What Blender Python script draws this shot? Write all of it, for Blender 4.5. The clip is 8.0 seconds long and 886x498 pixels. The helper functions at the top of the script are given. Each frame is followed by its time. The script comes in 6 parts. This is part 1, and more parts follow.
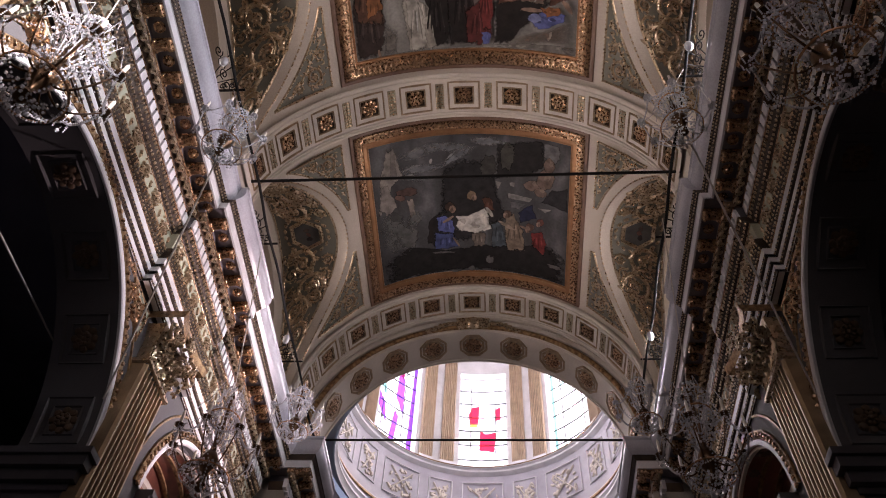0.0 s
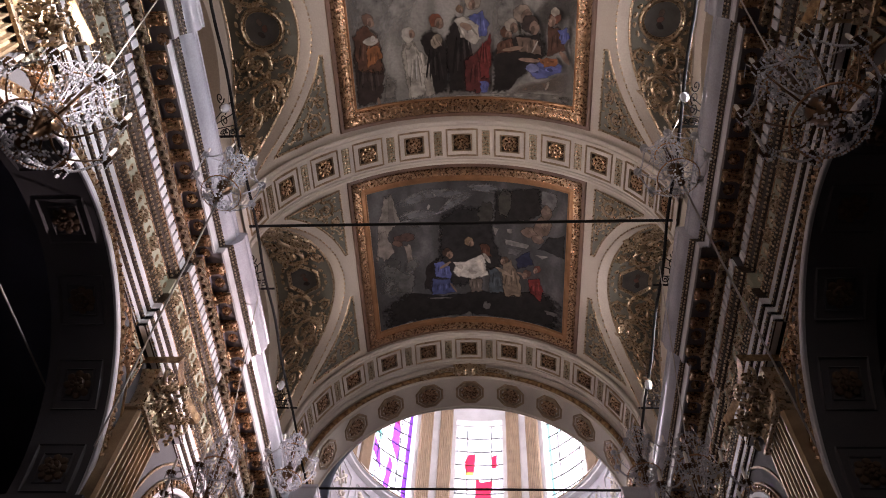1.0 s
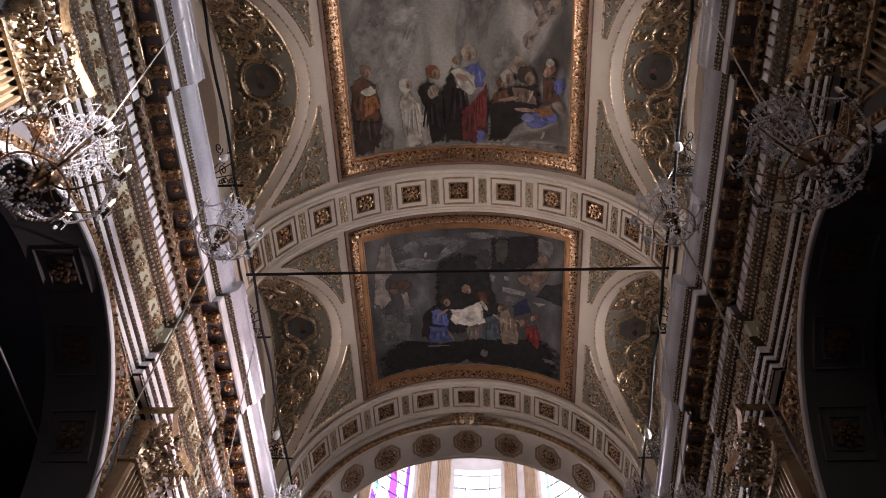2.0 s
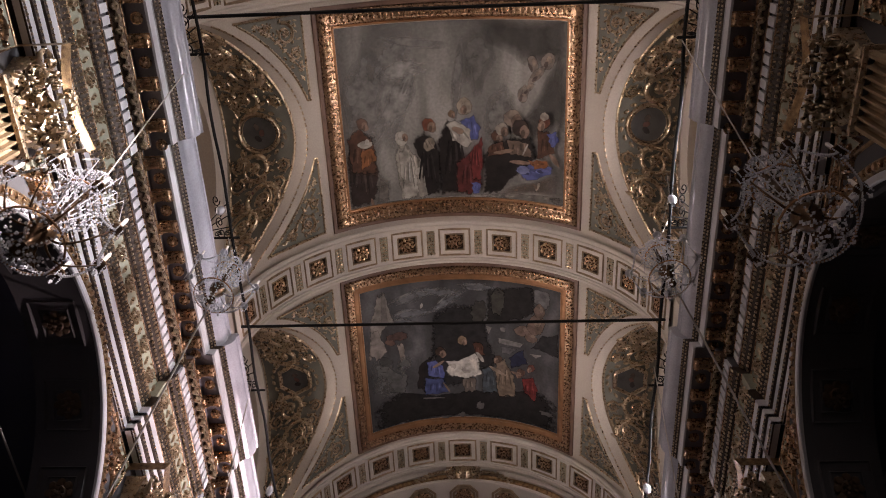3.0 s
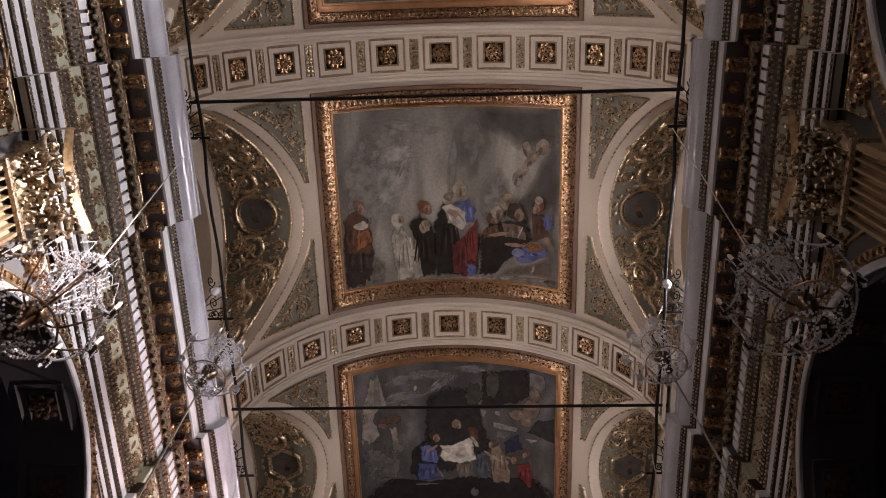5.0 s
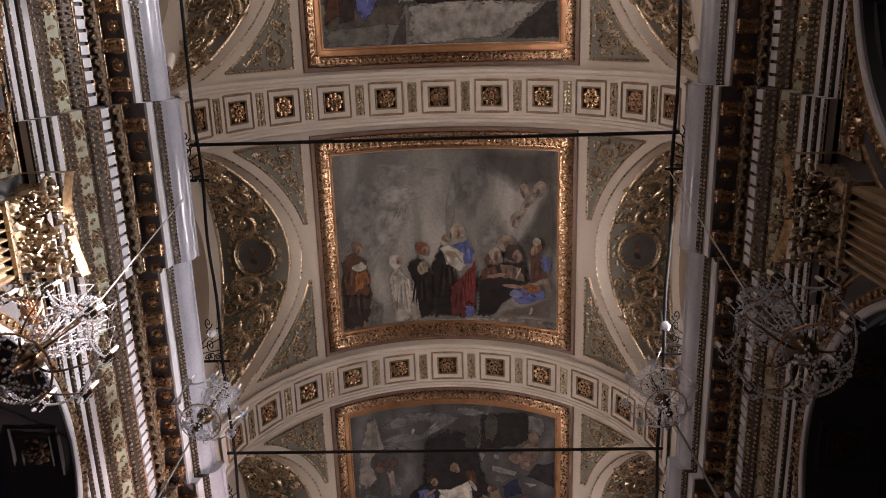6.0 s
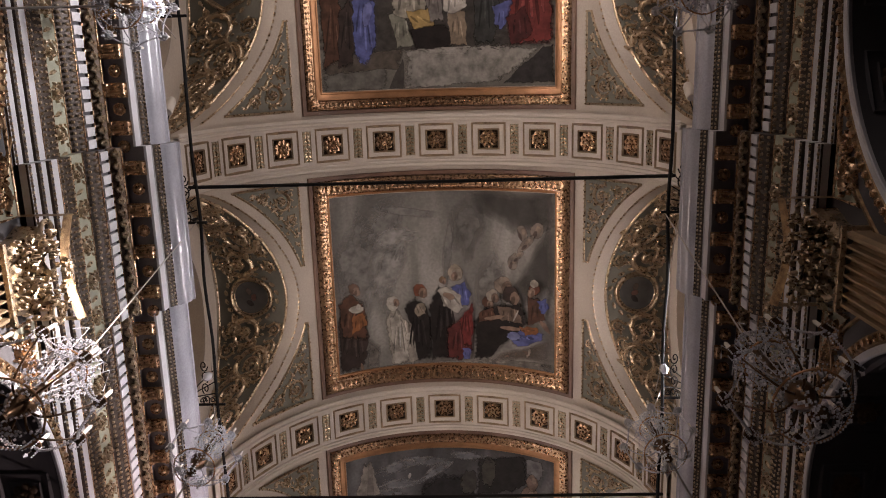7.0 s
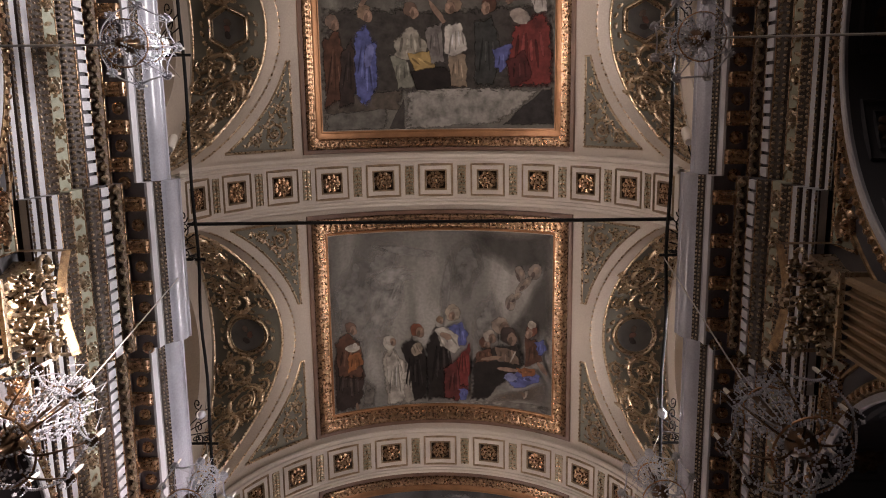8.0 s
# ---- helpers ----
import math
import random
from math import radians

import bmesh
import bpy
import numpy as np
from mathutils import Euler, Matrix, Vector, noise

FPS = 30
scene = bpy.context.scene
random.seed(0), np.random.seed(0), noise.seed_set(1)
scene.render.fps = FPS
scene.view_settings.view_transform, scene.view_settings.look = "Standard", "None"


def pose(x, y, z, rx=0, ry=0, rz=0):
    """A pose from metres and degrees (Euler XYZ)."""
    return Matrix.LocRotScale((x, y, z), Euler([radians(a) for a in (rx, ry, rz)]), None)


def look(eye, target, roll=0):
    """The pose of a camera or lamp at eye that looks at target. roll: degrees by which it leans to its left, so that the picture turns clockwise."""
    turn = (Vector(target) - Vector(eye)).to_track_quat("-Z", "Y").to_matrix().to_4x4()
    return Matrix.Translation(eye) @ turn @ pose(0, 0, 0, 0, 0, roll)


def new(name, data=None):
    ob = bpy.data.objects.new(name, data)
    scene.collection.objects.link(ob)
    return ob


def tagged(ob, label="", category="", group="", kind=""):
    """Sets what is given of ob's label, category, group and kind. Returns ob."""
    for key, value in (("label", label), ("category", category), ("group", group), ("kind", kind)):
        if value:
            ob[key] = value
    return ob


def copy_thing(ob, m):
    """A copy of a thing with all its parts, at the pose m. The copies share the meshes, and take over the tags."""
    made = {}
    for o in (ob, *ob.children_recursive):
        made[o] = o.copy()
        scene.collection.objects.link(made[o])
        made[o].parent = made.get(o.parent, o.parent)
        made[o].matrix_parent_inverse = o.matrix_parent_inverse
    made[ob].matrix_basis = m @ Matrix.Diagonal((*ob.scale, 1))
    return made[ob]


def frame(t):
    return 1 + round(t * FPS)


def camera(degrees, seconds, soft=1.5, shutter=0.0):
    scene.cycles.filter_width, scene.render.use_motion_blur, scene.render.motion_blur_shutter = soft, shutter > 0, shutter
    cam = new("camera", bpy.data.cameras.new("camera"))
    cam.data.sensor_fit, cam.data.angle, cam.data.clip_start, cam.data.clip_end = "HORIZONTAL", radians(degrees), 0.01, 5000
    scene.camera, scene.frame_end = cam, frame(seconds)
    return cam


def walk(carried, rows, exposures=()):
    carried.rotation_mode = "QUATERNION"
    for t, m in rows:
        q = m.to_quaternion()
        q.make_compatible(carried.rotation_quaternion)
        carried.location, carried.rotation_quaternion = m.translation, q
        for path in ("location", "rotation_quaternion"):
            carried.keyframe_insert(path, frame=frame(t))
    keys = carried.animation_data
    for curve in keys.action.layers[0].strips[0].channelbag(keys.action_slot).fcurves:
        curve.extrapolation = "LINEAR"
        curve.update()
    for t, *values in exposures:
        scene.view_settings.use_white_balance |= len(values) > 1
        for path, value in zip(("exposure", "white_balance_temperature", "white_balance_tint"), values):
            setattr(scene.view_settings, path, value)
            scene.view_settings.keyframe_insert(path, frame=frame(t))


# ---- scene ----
cam = camera(59.30, 8.0, soft=1.0)
# seconds, x, y, z, pitch, roll about the view, yaw
ROWS = [
    (0.0, 0.810, 0.001, 1.603, 54.85, 4.61, 6.78),
    (0.5, 0.801, -0.025, 1.621, 56.39, 4.92, 6.81),
    (1.0, 0.796, -0.055, 1.640, 58.06, 5.10, 6.83),
    (1.5, 0.800, -0.083, 1.648, 59.64, 5.14, 6.93),
    (3.0, 0.801, -0.172, 1.682, 65.03, 5.15, 7.05),
    (3.5, 0.787, -0.194, 1.691, 66.52, 5.26, 6.96),
    (4.0, 0.788, -0.215, 1.699, 68.01, 5.44, 7.12),
    (4.5, 0.784, -0.238, 1.708, 69.37, 5.74, 7.19),
    (6.0, 0.788, -0.303, 1.730, 73.70, 6.52, 8.03),
    (6.5, 0.785, -0.323, 1.734, 75.11, 6.79, 8.27),
    (7.0, 0.789, -0.347, 1.738, 76.66, 7.19, 8.65),
    (7.5, 0.786, -0.363, 1.744, 78.04, 7.84, 9.13),
    (8.0, 0.767, -0.383, 1.750, 79.47, 8.82, 9.53),
]

EXPOSURE = -0.08
walk(cam, [(t, pose(x, y, z, 90 + p, 0, w) @ pose(0, 0, 0, 0, 0, r)) for t, x, y, z, p, r, w in ROWS],
     exposures=[(0.0, EXPOSURE, 6750, 21), (8.0, EXPOSURE, 7080, 20)])

# ---- world and light ----
world = bpy.data.worlds.new("sky")
scene.world = world
world.use_nodes = True
wn = world.node_tree.nodes
sky = wn.new("ShaderNodeTexSky")
sky.sky_type, sky.sun_disc, sky.dust_density = "NISHITA", False, 6.0
sky.sun_elevation, sky.sun_rotation = radians(48), radians(70)
world.node_tree.links.new(sky.outputs[0], wn["Background"].inputs[0])
wn["Background"].inputs[1].default_value = 0.15


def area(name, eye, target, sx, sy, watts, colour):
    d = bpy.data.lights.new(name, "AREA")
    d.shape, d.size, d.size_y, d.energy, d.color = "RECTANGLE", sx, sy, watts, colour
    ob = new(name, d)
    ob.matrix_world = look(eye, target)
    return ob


# daylight of lunettes and drum; front lamp added for an unseen, assumed window
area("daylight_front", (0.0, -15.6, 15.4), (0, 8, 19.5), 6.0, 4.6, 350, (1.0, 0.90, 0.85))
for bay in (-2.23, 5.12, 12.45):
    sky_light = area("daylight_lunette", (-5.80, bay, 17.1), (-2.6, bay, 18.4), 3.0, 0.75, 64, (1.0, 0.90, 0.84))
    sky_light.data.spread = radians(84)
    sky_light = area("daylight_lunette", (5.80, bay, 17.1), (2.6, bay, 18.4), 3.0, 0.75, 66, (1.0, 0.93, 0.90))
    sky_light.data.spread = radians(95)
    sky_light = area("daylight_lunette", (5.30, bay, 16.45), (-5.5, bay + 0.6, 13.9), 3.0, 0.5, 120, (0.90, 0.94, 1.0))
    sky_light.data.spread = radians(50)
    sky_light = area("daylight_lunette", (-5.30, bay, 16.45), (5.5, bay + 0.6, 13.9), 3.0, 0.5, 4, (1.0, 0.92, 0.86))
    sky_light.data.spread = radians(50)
for k in (-2, -1, 0, 1, 2):
    a = k * math.pi / 4
    area("daylight_drum", (6.43 * math.sin(a), 24.2 + 6.43 * math.cos(a), 29.35), (0, 24.2, 29.35), 2.38, 6.4, 700, (0.98, 0.97, 1.0))


def beam(name, eye, target, watts, degrees, colour, blend=0.5, radius=0.15):
    d = bpy.data.lights.new(name, "SPOT")
    d.energy, d.spot_size, d.spot_blend, d.color, d.shadow_soft_size = watts, radians(degrees), blend, colour, radius
    ob = new(name, d)
    ob.matrix_world = look(eye, target)
    return ob


# shaft of sun from a high window on to the capital across the nave
beam("sunbeam", (5.2, -1.0, 16.4), (-5.7, 3.4, 11.0), 25000, 18, (1.0, 0.97, 0.97), 0.6)
# added spot on the transept side brightens the cornice; no window stands there
beam("sunbeam", (7.0, 21.6, 9.0), (-5.3, 11.2, 13.6), 17000, 29, (1.0, 0.82, 0.84), 0.9)

# ---- mesh helpers ----
class Shape:
    def __init__(self):
        self.v, self.f = [], []

    def add(self, verts, faces):
        n = len(self.v)
        self.v.extend([tuple(p) for p in verts])
        self.f.extend([tuple(i + n for i in q) for q in faces])
        return self

    def box(self, x0, x1, y0, y1, z0, z1):
        return self.add([(x, y, z) for x in (x0, x1) for y in (y0, y1) for z in (z0, z1)],
                        [(0, 1, 3, 2), (4, 6, 7, 5), (0, 4, 5, 1), (2, 3, 7, 6), (0, 2, 6, 4), (1, 5, 7, 3)])

    def grid(self, rows, close=False):
        """Quads between rows of points."""
        n, m = len(rows), len(rows[0])
        faces = []
        for i in range(n - 1):
            for j in range(m if close else m - 1):
                k = (j + 1) % m
                faces.append((i * m + j, i * m + k, (i + 1) * m + k, (i + 1) * m + j))
        return self.add([p for r in rows for p in r], faces)

    def lathe(self, profile, n=12, at=(0, 0, 0)):
        """profile: (radius, height) from bottom to top."""
        rows = [[(at[0] + r * math.cos(2 * math.pi * k / n), at[1] + r * math.sin(2 * math.pi * k / n), at[2] + z) for k in range(n)]
                for r, z in profile]
        return self.grid(rows, True)

    def tube(self, pts, radius, n=6):
        """A round tube along points; radius may be a list."""
        pts = [Vector(p) for p in pts]
        rows = []
        up = Vector((0.13, 0.21, 0.97))
        for i, p in enumerate(pts):
            d = (pts[min(i + 1, len(pts) - 1)] - pts[max(i - 1, 0)]).normalized()
            a = d.cross(up)
            a = a.normalized() if a.length > 1e-3 else d.cross(Vector((1, 0, 0))).normalized()
            b = d.cross(a)
            r = radius[i] if isinstance(radius, (list, tuple)) else radius
            rows.append([p + r * (a * math.cos(2 * math.pi * k / n) + b * math.sin(2 * math.pi * k / n)) for k in range(n)])
        self.grid(rows, True)
        m = len(self.v)
        self.f.append(tuple(range(m - n, m)))
        self.f.append(tuple(range(m - n * len(rows), m - n * len(rows) + n))[::-1])
        return self

    def ball(self, c, r, n=8, squash=1.0):
        prof = [(r * math.sin(math.pi * k / 5) + 1e-4, -r * squash * math.cos(math.pi * k / 5)) for k in range(6)]
        return self.lathe(prof, n, c)

    def mesh(self, name, smooth=None):
        me = bpy.data.meshes.new(name)
        me.from_pydata(self.v, [], self.f)
        bm = bmesh.new()
        bm.from_mesh(me)
        bmesh.ops.recalc_face_normals(bm, faces=bm.faces)
        bm.to_mesh(me)
        bm.free()
        if smooth:
            me.shade_smooth()
            me.set_sharp_from_angle(angle=radians(smooth))
        return me


def part(name, shape, material, parent=None, label="", smooth=None, m=None):
    """One mesh object; shape may be a Shape or a ready mesh."""
    me = shape if isinstance(shape, bpy.types.Mesh) else shape.mesh(name, smooth)
    if not me.materials:
        me.materials.append(material)
    ob = new(name, me)
    ob.parent = parent
    if m is not None:
        ob.matrix_basis = m
    if label:
        tagged(ob, label)
    return ob


def thing(name, label, category, group="", kind="", at=None):
    ob = new(name)
    if at is not None:
        ob.matrix_basis = at
    return tagged(ob, label, category, group, kind)


def axes(o, x, y, z):
    """A pose with the given origin and axes."""
    m = Matrix.Identity(4)
    for i, a in enumerate((x, y, z, o)):
        m[0][i], m[1][i], m[2][i] = a
    return m


# ---- materials ----
def mat(name, colour, rough=0.6, metal=0.0, spread=0.12, scale=3.0, bump=0.15, fine=60.0, stain=None, per_object=0.0, coat=0.0):
    """Paint, stone or gilding: two scales of tone, relief and roughness."""
    ma = bpy.data.materials.new(name)
    ma.use_nodes = True
    nt = ma.node_tree
    n, link = nt.nodes, nt.links.new
    b = n["Principled BSDF"]
    b.inputs["Roughness"].default_value, b.inputs["Metallic"].default_value = rough, metal
    b.inputs["Coat Weight"].default_value = coat
    tc = n.new("ShaderNodeTexCoord")
    big, small = n.new("ShaderNodeTexNoise"), n.new("ShaderNodeTexNoise")
    big.inputs["Scale"].default_value, big.inputs["Detail"].default_value = scale, 6
    small.inputs["Scale"].default_value, small.inputs["Detail"].default_value = fine, 3
    for t in (big, small):
        link(tc.outputs["Object"], t.inputs["Vector"])
    ramp = n.new("ShaderNodeValToRGB")
    dark = stain or [c * (1 - 2.2 * spread) for c in colour]
    ramp.color_ramp.elements[0].position, ramp.color_ramp.elements[1].position = 0.3, 0.62
    ramp.color_ramp.elements[0].color = (*dark, 1)
    ramp.color_ramp.elements[1].color = (*colour, 1)
    link(big.outputs["Fac"], ramp.inputs["Fac"])
    mix = n.new("ShaderNodeMix")
    mix.data_type, mix.blend_type = "RGBA", "OVERLAY"
    mix.inputs["Factor"].default_value = 0.35
    link(ramp.outputs["Color"], mix.inputs["A"])
    link(small.outputs["Color"], mix.inputs["B"])
    bw = n.new("ShaderNodeRGBToBW")
    link(small.outputs["Color"], bw.inputs[0])
    link(bw.outputs[0], mix.inputs["B"])
    last = mix.outputs["Result"]
    if per_object:
        info, hsv, mr = n.new("ShaderNodeObjectInfo"), n.new("ShaderNodeHueSaturation"), n.new("ShaderNodeMapRange")
        mr.inputs["To Min"].default_value, mr.inputs["To Max"].default_value = 1 - per_object, 1 + per_object
        link(info.outputs["Random"], mr.inputs["Value"])
        link(mr.outputs["Result"], hsv.inputs["Value"])
        link(last, hsv.inputs["Color"])
        last = hsv.outputs["Color"]
    link(last, b.inputs["Base Color"])
    rr = n.new("ShaderNodeMapRange")
    rr.inputs["To Min"].default_value, rr.inputs["To Max"].default_value = max(0.05, rough - 0.12), min(1, rough + 0.15)
    link(big.outputs["Fac"], rr.inputs["Value"])
    link(rr.outputs["Result"], b.inputs["Roughness"])
    if bump:
        bp = n.new("ShaderNodeBump")
        bp.inputs["Strength"].default_value, bp.inputs["Distance"].default_value = bump, 0.02
        link(small.outputs["Fac"], bp.inputs["Height"])
        link(bp.outputs["Normal"], b.inputs["Normal"])
    return ma


CREAM = mat("cream_plaster", (0.60, 0.535, 0.46), 0.7, spread=0.06, scale=0.5, bump=0.08, fine=30)
PALE = mat("pale_stucco", (0.66, 0.60, 0.53), 0.65, spread=0.07, scale=1.1, bump=0.08, fine=35)
WHITE = mat("white_marble_paint", (0.62, 0.61, 0.63), 0.42, spread=0.08, scale=1.6, bump=0.05, fine=40)
LILAC = mat("grey_lilac_paint", (0.40, 0.38, 0.43), 0.5, spread=0.1, scale=1.3, bump=0.06, fine=40)
GREEN = mat("grey_green_paint", (0.20, 0.195, 0.16), 0.65, spread=0.12, scale=1.2, bump=0.12, fine=45)
FRIEZE = mat("pale_green_paint", (0.36, 0.36, 0.27), 0.6, spread=0.12, scale=1.2, bump=0.1, fine=45)
GOLD = mat("gilding", (0.49, 0.325, 0.205), 0.27, 0.9, spread=0.2, scale=16.0, bump=0.2, fine=60, stain=(0.26, 0.15, 0.085), per_object=0.10)
GILT = mat("light_gilding", (0.54, 0.435, 0.315), 0.28, 0.85, spread=0.2, scale=16.0, bump=0.2, fine=60, stain=(0.38, 0.27, 0.165), per_object=0.1)
DIMGOLD = mat("aged_gilding", (0.36, 0.235, 0.12), 0.36, 0.75, spread=0.2, scale=9.0, bump=0.4, fine=60, stain=(0.09, 0.045, 0.022), per_object=0.2)
# gilding taken almost to black: painted shade between the leaves and beads
SHADEGILT = mat("shaded_gilt_ground", (0.045, 0.027, 0.016), 0.45, 0.35, spread=0.2, scale=8, bump=0.3, stain=(0.025, 0.014, 0.008))
OCHRE_STONE = mat("ochre_marble", (0.40, 0.29, 0.20), 0.4, spread=0.12, scale=2.5, bump=0.08, fine=30)
UMBER = mat("umber_ground", (0.12, 0.07, 0.04), 0.6, spread=0.15, scale=5, bump=0.2)
ROSEWOOD = mat("reddish_brown_frame", (0.20, 0.115, 0.08), 0.45, spread=0.15, scale=2.5, bump=0.12)
SLATE = mat("dark_slate_paint", (0.085, 0.078, 0.085), 0.55, spread=0.15, scale=2, bump=0.12)
# stone and aisle colours hold the shade of the unlit arches and aisles
STONE = mat("shade_darkened_stone", (0.09, 0.085, 0.09), 0.7, spread=0.12, scale=0.8, bump=0.15)
AISLE = mat("shade_darkened_blue_grey", (0.12, 0.115, 0.15), 0.6, spread=0.15, scale=0.7, bump=0.1)
IRON = mat("black_iron", (0.012, 0.011, 0.011), 0.85, 0.0, spread=0.2, bump=0.1)
ROPE = mat("pale_cord", (0.5, 0.46, 0.42), 0.7, spread=0.1, bump=0.1)
FLOORING = mat("marble_floor", (0.22, 0.18, 0.155), 0.3, spread=0.2, scale=0.9, bump=0.02)
WAX = mat("ivory_wax", (0.75, 0.70, 0.62), 0.4, spread=0.05, bump=0.02)


def crystal_material():
    ma = bpy.data.materials.new("cut_crystal")
    ma.use_nodes = True
    b = ma.node_tree.nodes["Principled BSDF"]
    b.inputs["Base Color"].default_value = (0.78, 0.78, 0.82, 1)
    b.inputs["Roughness"].default_value, b.inputs["IOR"].default_value = 0.08, 1.6
    b.inputs["Transmission Weight"].default_value = 0.4
    return ma


CRYSTAL = crystal_material()

# ---- the vault ----
ZC, RV, RR = 16.6, 5.10, 4.95          # axis height, vault radius, rib radius
RIBS = (-5.90, 1.45, 8.80, 16.10)      # places of the transverse ribs along the nave
RW = 0.56                              # half width of a rib
YW, YE = -15.5, 17.0                   # ends of the nave vault


def on_vault(a, y, r=RV):
    return Vector((r * math.sin(a), y, ZC + r * math.cos(a)))


LZ, LX = 17.05, 5.60                   # lunette: springing, wall face
RISE = {-1: 3.23, 1: 2.99}             # the two flanks of the old vault are not quite alike
AX = 0.075                             # the cornices stand a little off the vault's axis


def lunette_z(side, dy, half):
    return LZ + RISE[side] * math.sqrt(max(0.0, 1 - (dy / half) ** 2))


def groin_angle(side, dy, half):
    return math.acos(min(1, max(-1, (lunette_z(side, dy, half) - ZC) / RV)))


def vault_bay(name, y0, y1):
    """Barrel between two ribs, with a lunette cut in from either side."""
    s = Shape()
    yc, half = (y0 + y1) / 2, (y1 - y0) / 2
    ys = [yc - half * math.cos(math.pi * k / 48) for k in range(49)]
    rows = []
    for y in ys:
        g0, g1 = groin_angle(-1, y - yc, half), groin_angle(1, y - yc, half)
        rows.append([on_vault(-g0 + (g0 + g1) * k / 32, y) for k in range(33)])
    s.grid(rows)
    for side in (-1, 1):
        rows = []
        for y in ys:
            g = groin_angle(side, y - yc, half)
            x0, z = RV * math.sin(g), lunette_z(side, y - yc, half)
            rows.append([(side * (x0 + (LX - x0) * k / 6), y, z) for k in range(7)])
        s.grid(rows)
    ob = part(name, s, CREAM, None, smooth=30)
    return tagged(ob, "cream plastered barrel vault bay with side lunettes", "vault", kind="structure")


for i in range(3):
    vault_bay("ceiling", RIBS[i] + RW, RIBS[i + 1] - RW)
back = Shape().grid([[on_vault(-1.5 + 3.0 * k / 32, y) for k in range(33)] for y in (YW, RIBS[0] - RW)])
tagged(part("ceiling", back, CREAM, smooth=30), "plain cream barrel vault near the entrance", "vault", kind="structure")

# ---- relief helpers: everything drawn in (u, v) on a surface ----
def relief(s, surf, line, width, height, closed=False):
    """A raised half-round moulding along a line in (u, v); surf(u, v, h) gives the place h above the surface."""
    n = len(line)
    rows = []
    for i, (u, v) in enumerate(line):
        a, b = (line[(i + 1) % n], line[i - 1]) if closed else (line[min(i + 1, n - 1)], line[max(i - 1, 0)])
        du, dv = a[0] - b[0], a[1] - b[1]
        q = math.hypot(du, dv) or 1
        w = width[i] if isinstance(width, (list, tuple)) else width
        nu, nv = -dv / q * w, du / q * w
        rows.append([surf(u + nu * k, v + nv * k, height * h) for k, h in ((-1, 0), (-0.6, 0.75), (0, 1), (0.6, 0.75), (1, 0))])
    if closed:
        rows.append(rows[0])
    s.grid(rows)


def boss(s, surf, u, v, ru, rv, h, turn=0.0, n=7):
    """A low dome, such as a leaf or a berry."""
    c, d = math.cos(turn), math.sin(turn)
    rows = []
    for r, k in ((1.0, 0.0), (0.72, 0.75)):
        rows.append([surf(u + r * (ru * math.cos(t) * c - rv * math.sin(t) * d), v + r * (ru * math.cos(t) * d + rv * math.sin(t) * c), h * k)
                     for t in (2 * math.pi * j / n for j in range(n))])
    s.grid(rows, True)
    top = surf(u, v, h)
    s.add(rows[1] + [top], [(j, (j + 1) % n, n) for j in range(n)])


def spiral(cx, cy, r0, r1, a0, turns, n=22):
    return [(cx + (r0 + (r1 - r0) * k / n) * math.cos(a0 + turns * 2 * math.pi * k / n),
             cy + (r0 + (r1 - r0) * k / n) * math.sin(a0 + turns * 2 * math.pi * k / n)) for k in range(n + 1)]


def volute(s, surf, cx, cy, r, a0, hand, w, h):
    """A scroll with leaves along its outside and a flower in its eye."""
    line = spiral(cx, cy, r, 0.18 * r, a0, 1.6 * hand)
    relief(s, surf, line, [w * (1 - 0.55 * k / len(line)) for k in range(len(line))], h)
    for k in range(0, 13, 2):
        u, v = line[k]
        a = math.atan2(v - cy, u - cx)
        boss(s, surf, u + 0.22 * r * math.cos(a), v + 0.22 * r * math.sin(a), 0.24 * r, 0.11 * r, h * 1.1, a + 0.8 * hand)
    for k in range(5):
        a = a0 + k * 1.257
        boss(s, surf, cx + 0.2 * r * math.cos(a), cy + 0.2 * r * math.sin(a), 0.16 * r, 0.11 * r, h * 1.2, a)
    boss(s, surf, cx, cy, 0.1 * r, 0.1 * r, h * 1.6)


def rosette(r, depth=0.06, petals=8):
    """A gilt flower that faces -z, in two rows of petals."""
    s = Shape()
    flat = lambda u, v, h: (u, v, -h)
    boss(s, flat, 0, 0, 0.86 * r, 0.86 * r, depth * 0.45, 0, 18)
    for ring, (rad, lu, lv, h) in enumerate(((0.70, 0.30, 0.29, 0.8), (0.34, 0.20, 0.15, 1.25))):
        for k in range(petals):
            a = 2 * math.pi * (k + 0.5 * ring) / petals
            boss(s, flat, rad * r * math.cos(a), rad * r * math.sin(a), lu * r, lv * r, depth * h, a)
    relief(s, flat, [(0.47 * r * math.cos(2 * math.pi * k / 16), 0.47 * r * math.sin(2 * math.pi * k / 16)) for k in range(16)], 0.06 * r, depth * 1.1, True)
    boss(s, flat, 0, 0, 0.2 * r, 0.2 * r, depth * 1.6)
    return s.mesh("rosette", 50)


ROSETTE = rosette(0.245, 0.075, 9)


# ---- transverse ribs with coffers ----
COFFER_STEP = radians(15.4)


def rib_pose(a, y, r):
    """Axes on the rib: x along the arch, y along the nave, -z towards the room."""
    return axes(on_vault(a, y, r), (math.cos(a), 0, -math.sin(a)), (0, 1, 0), (math.sin(a), 0, math.cos(a)))


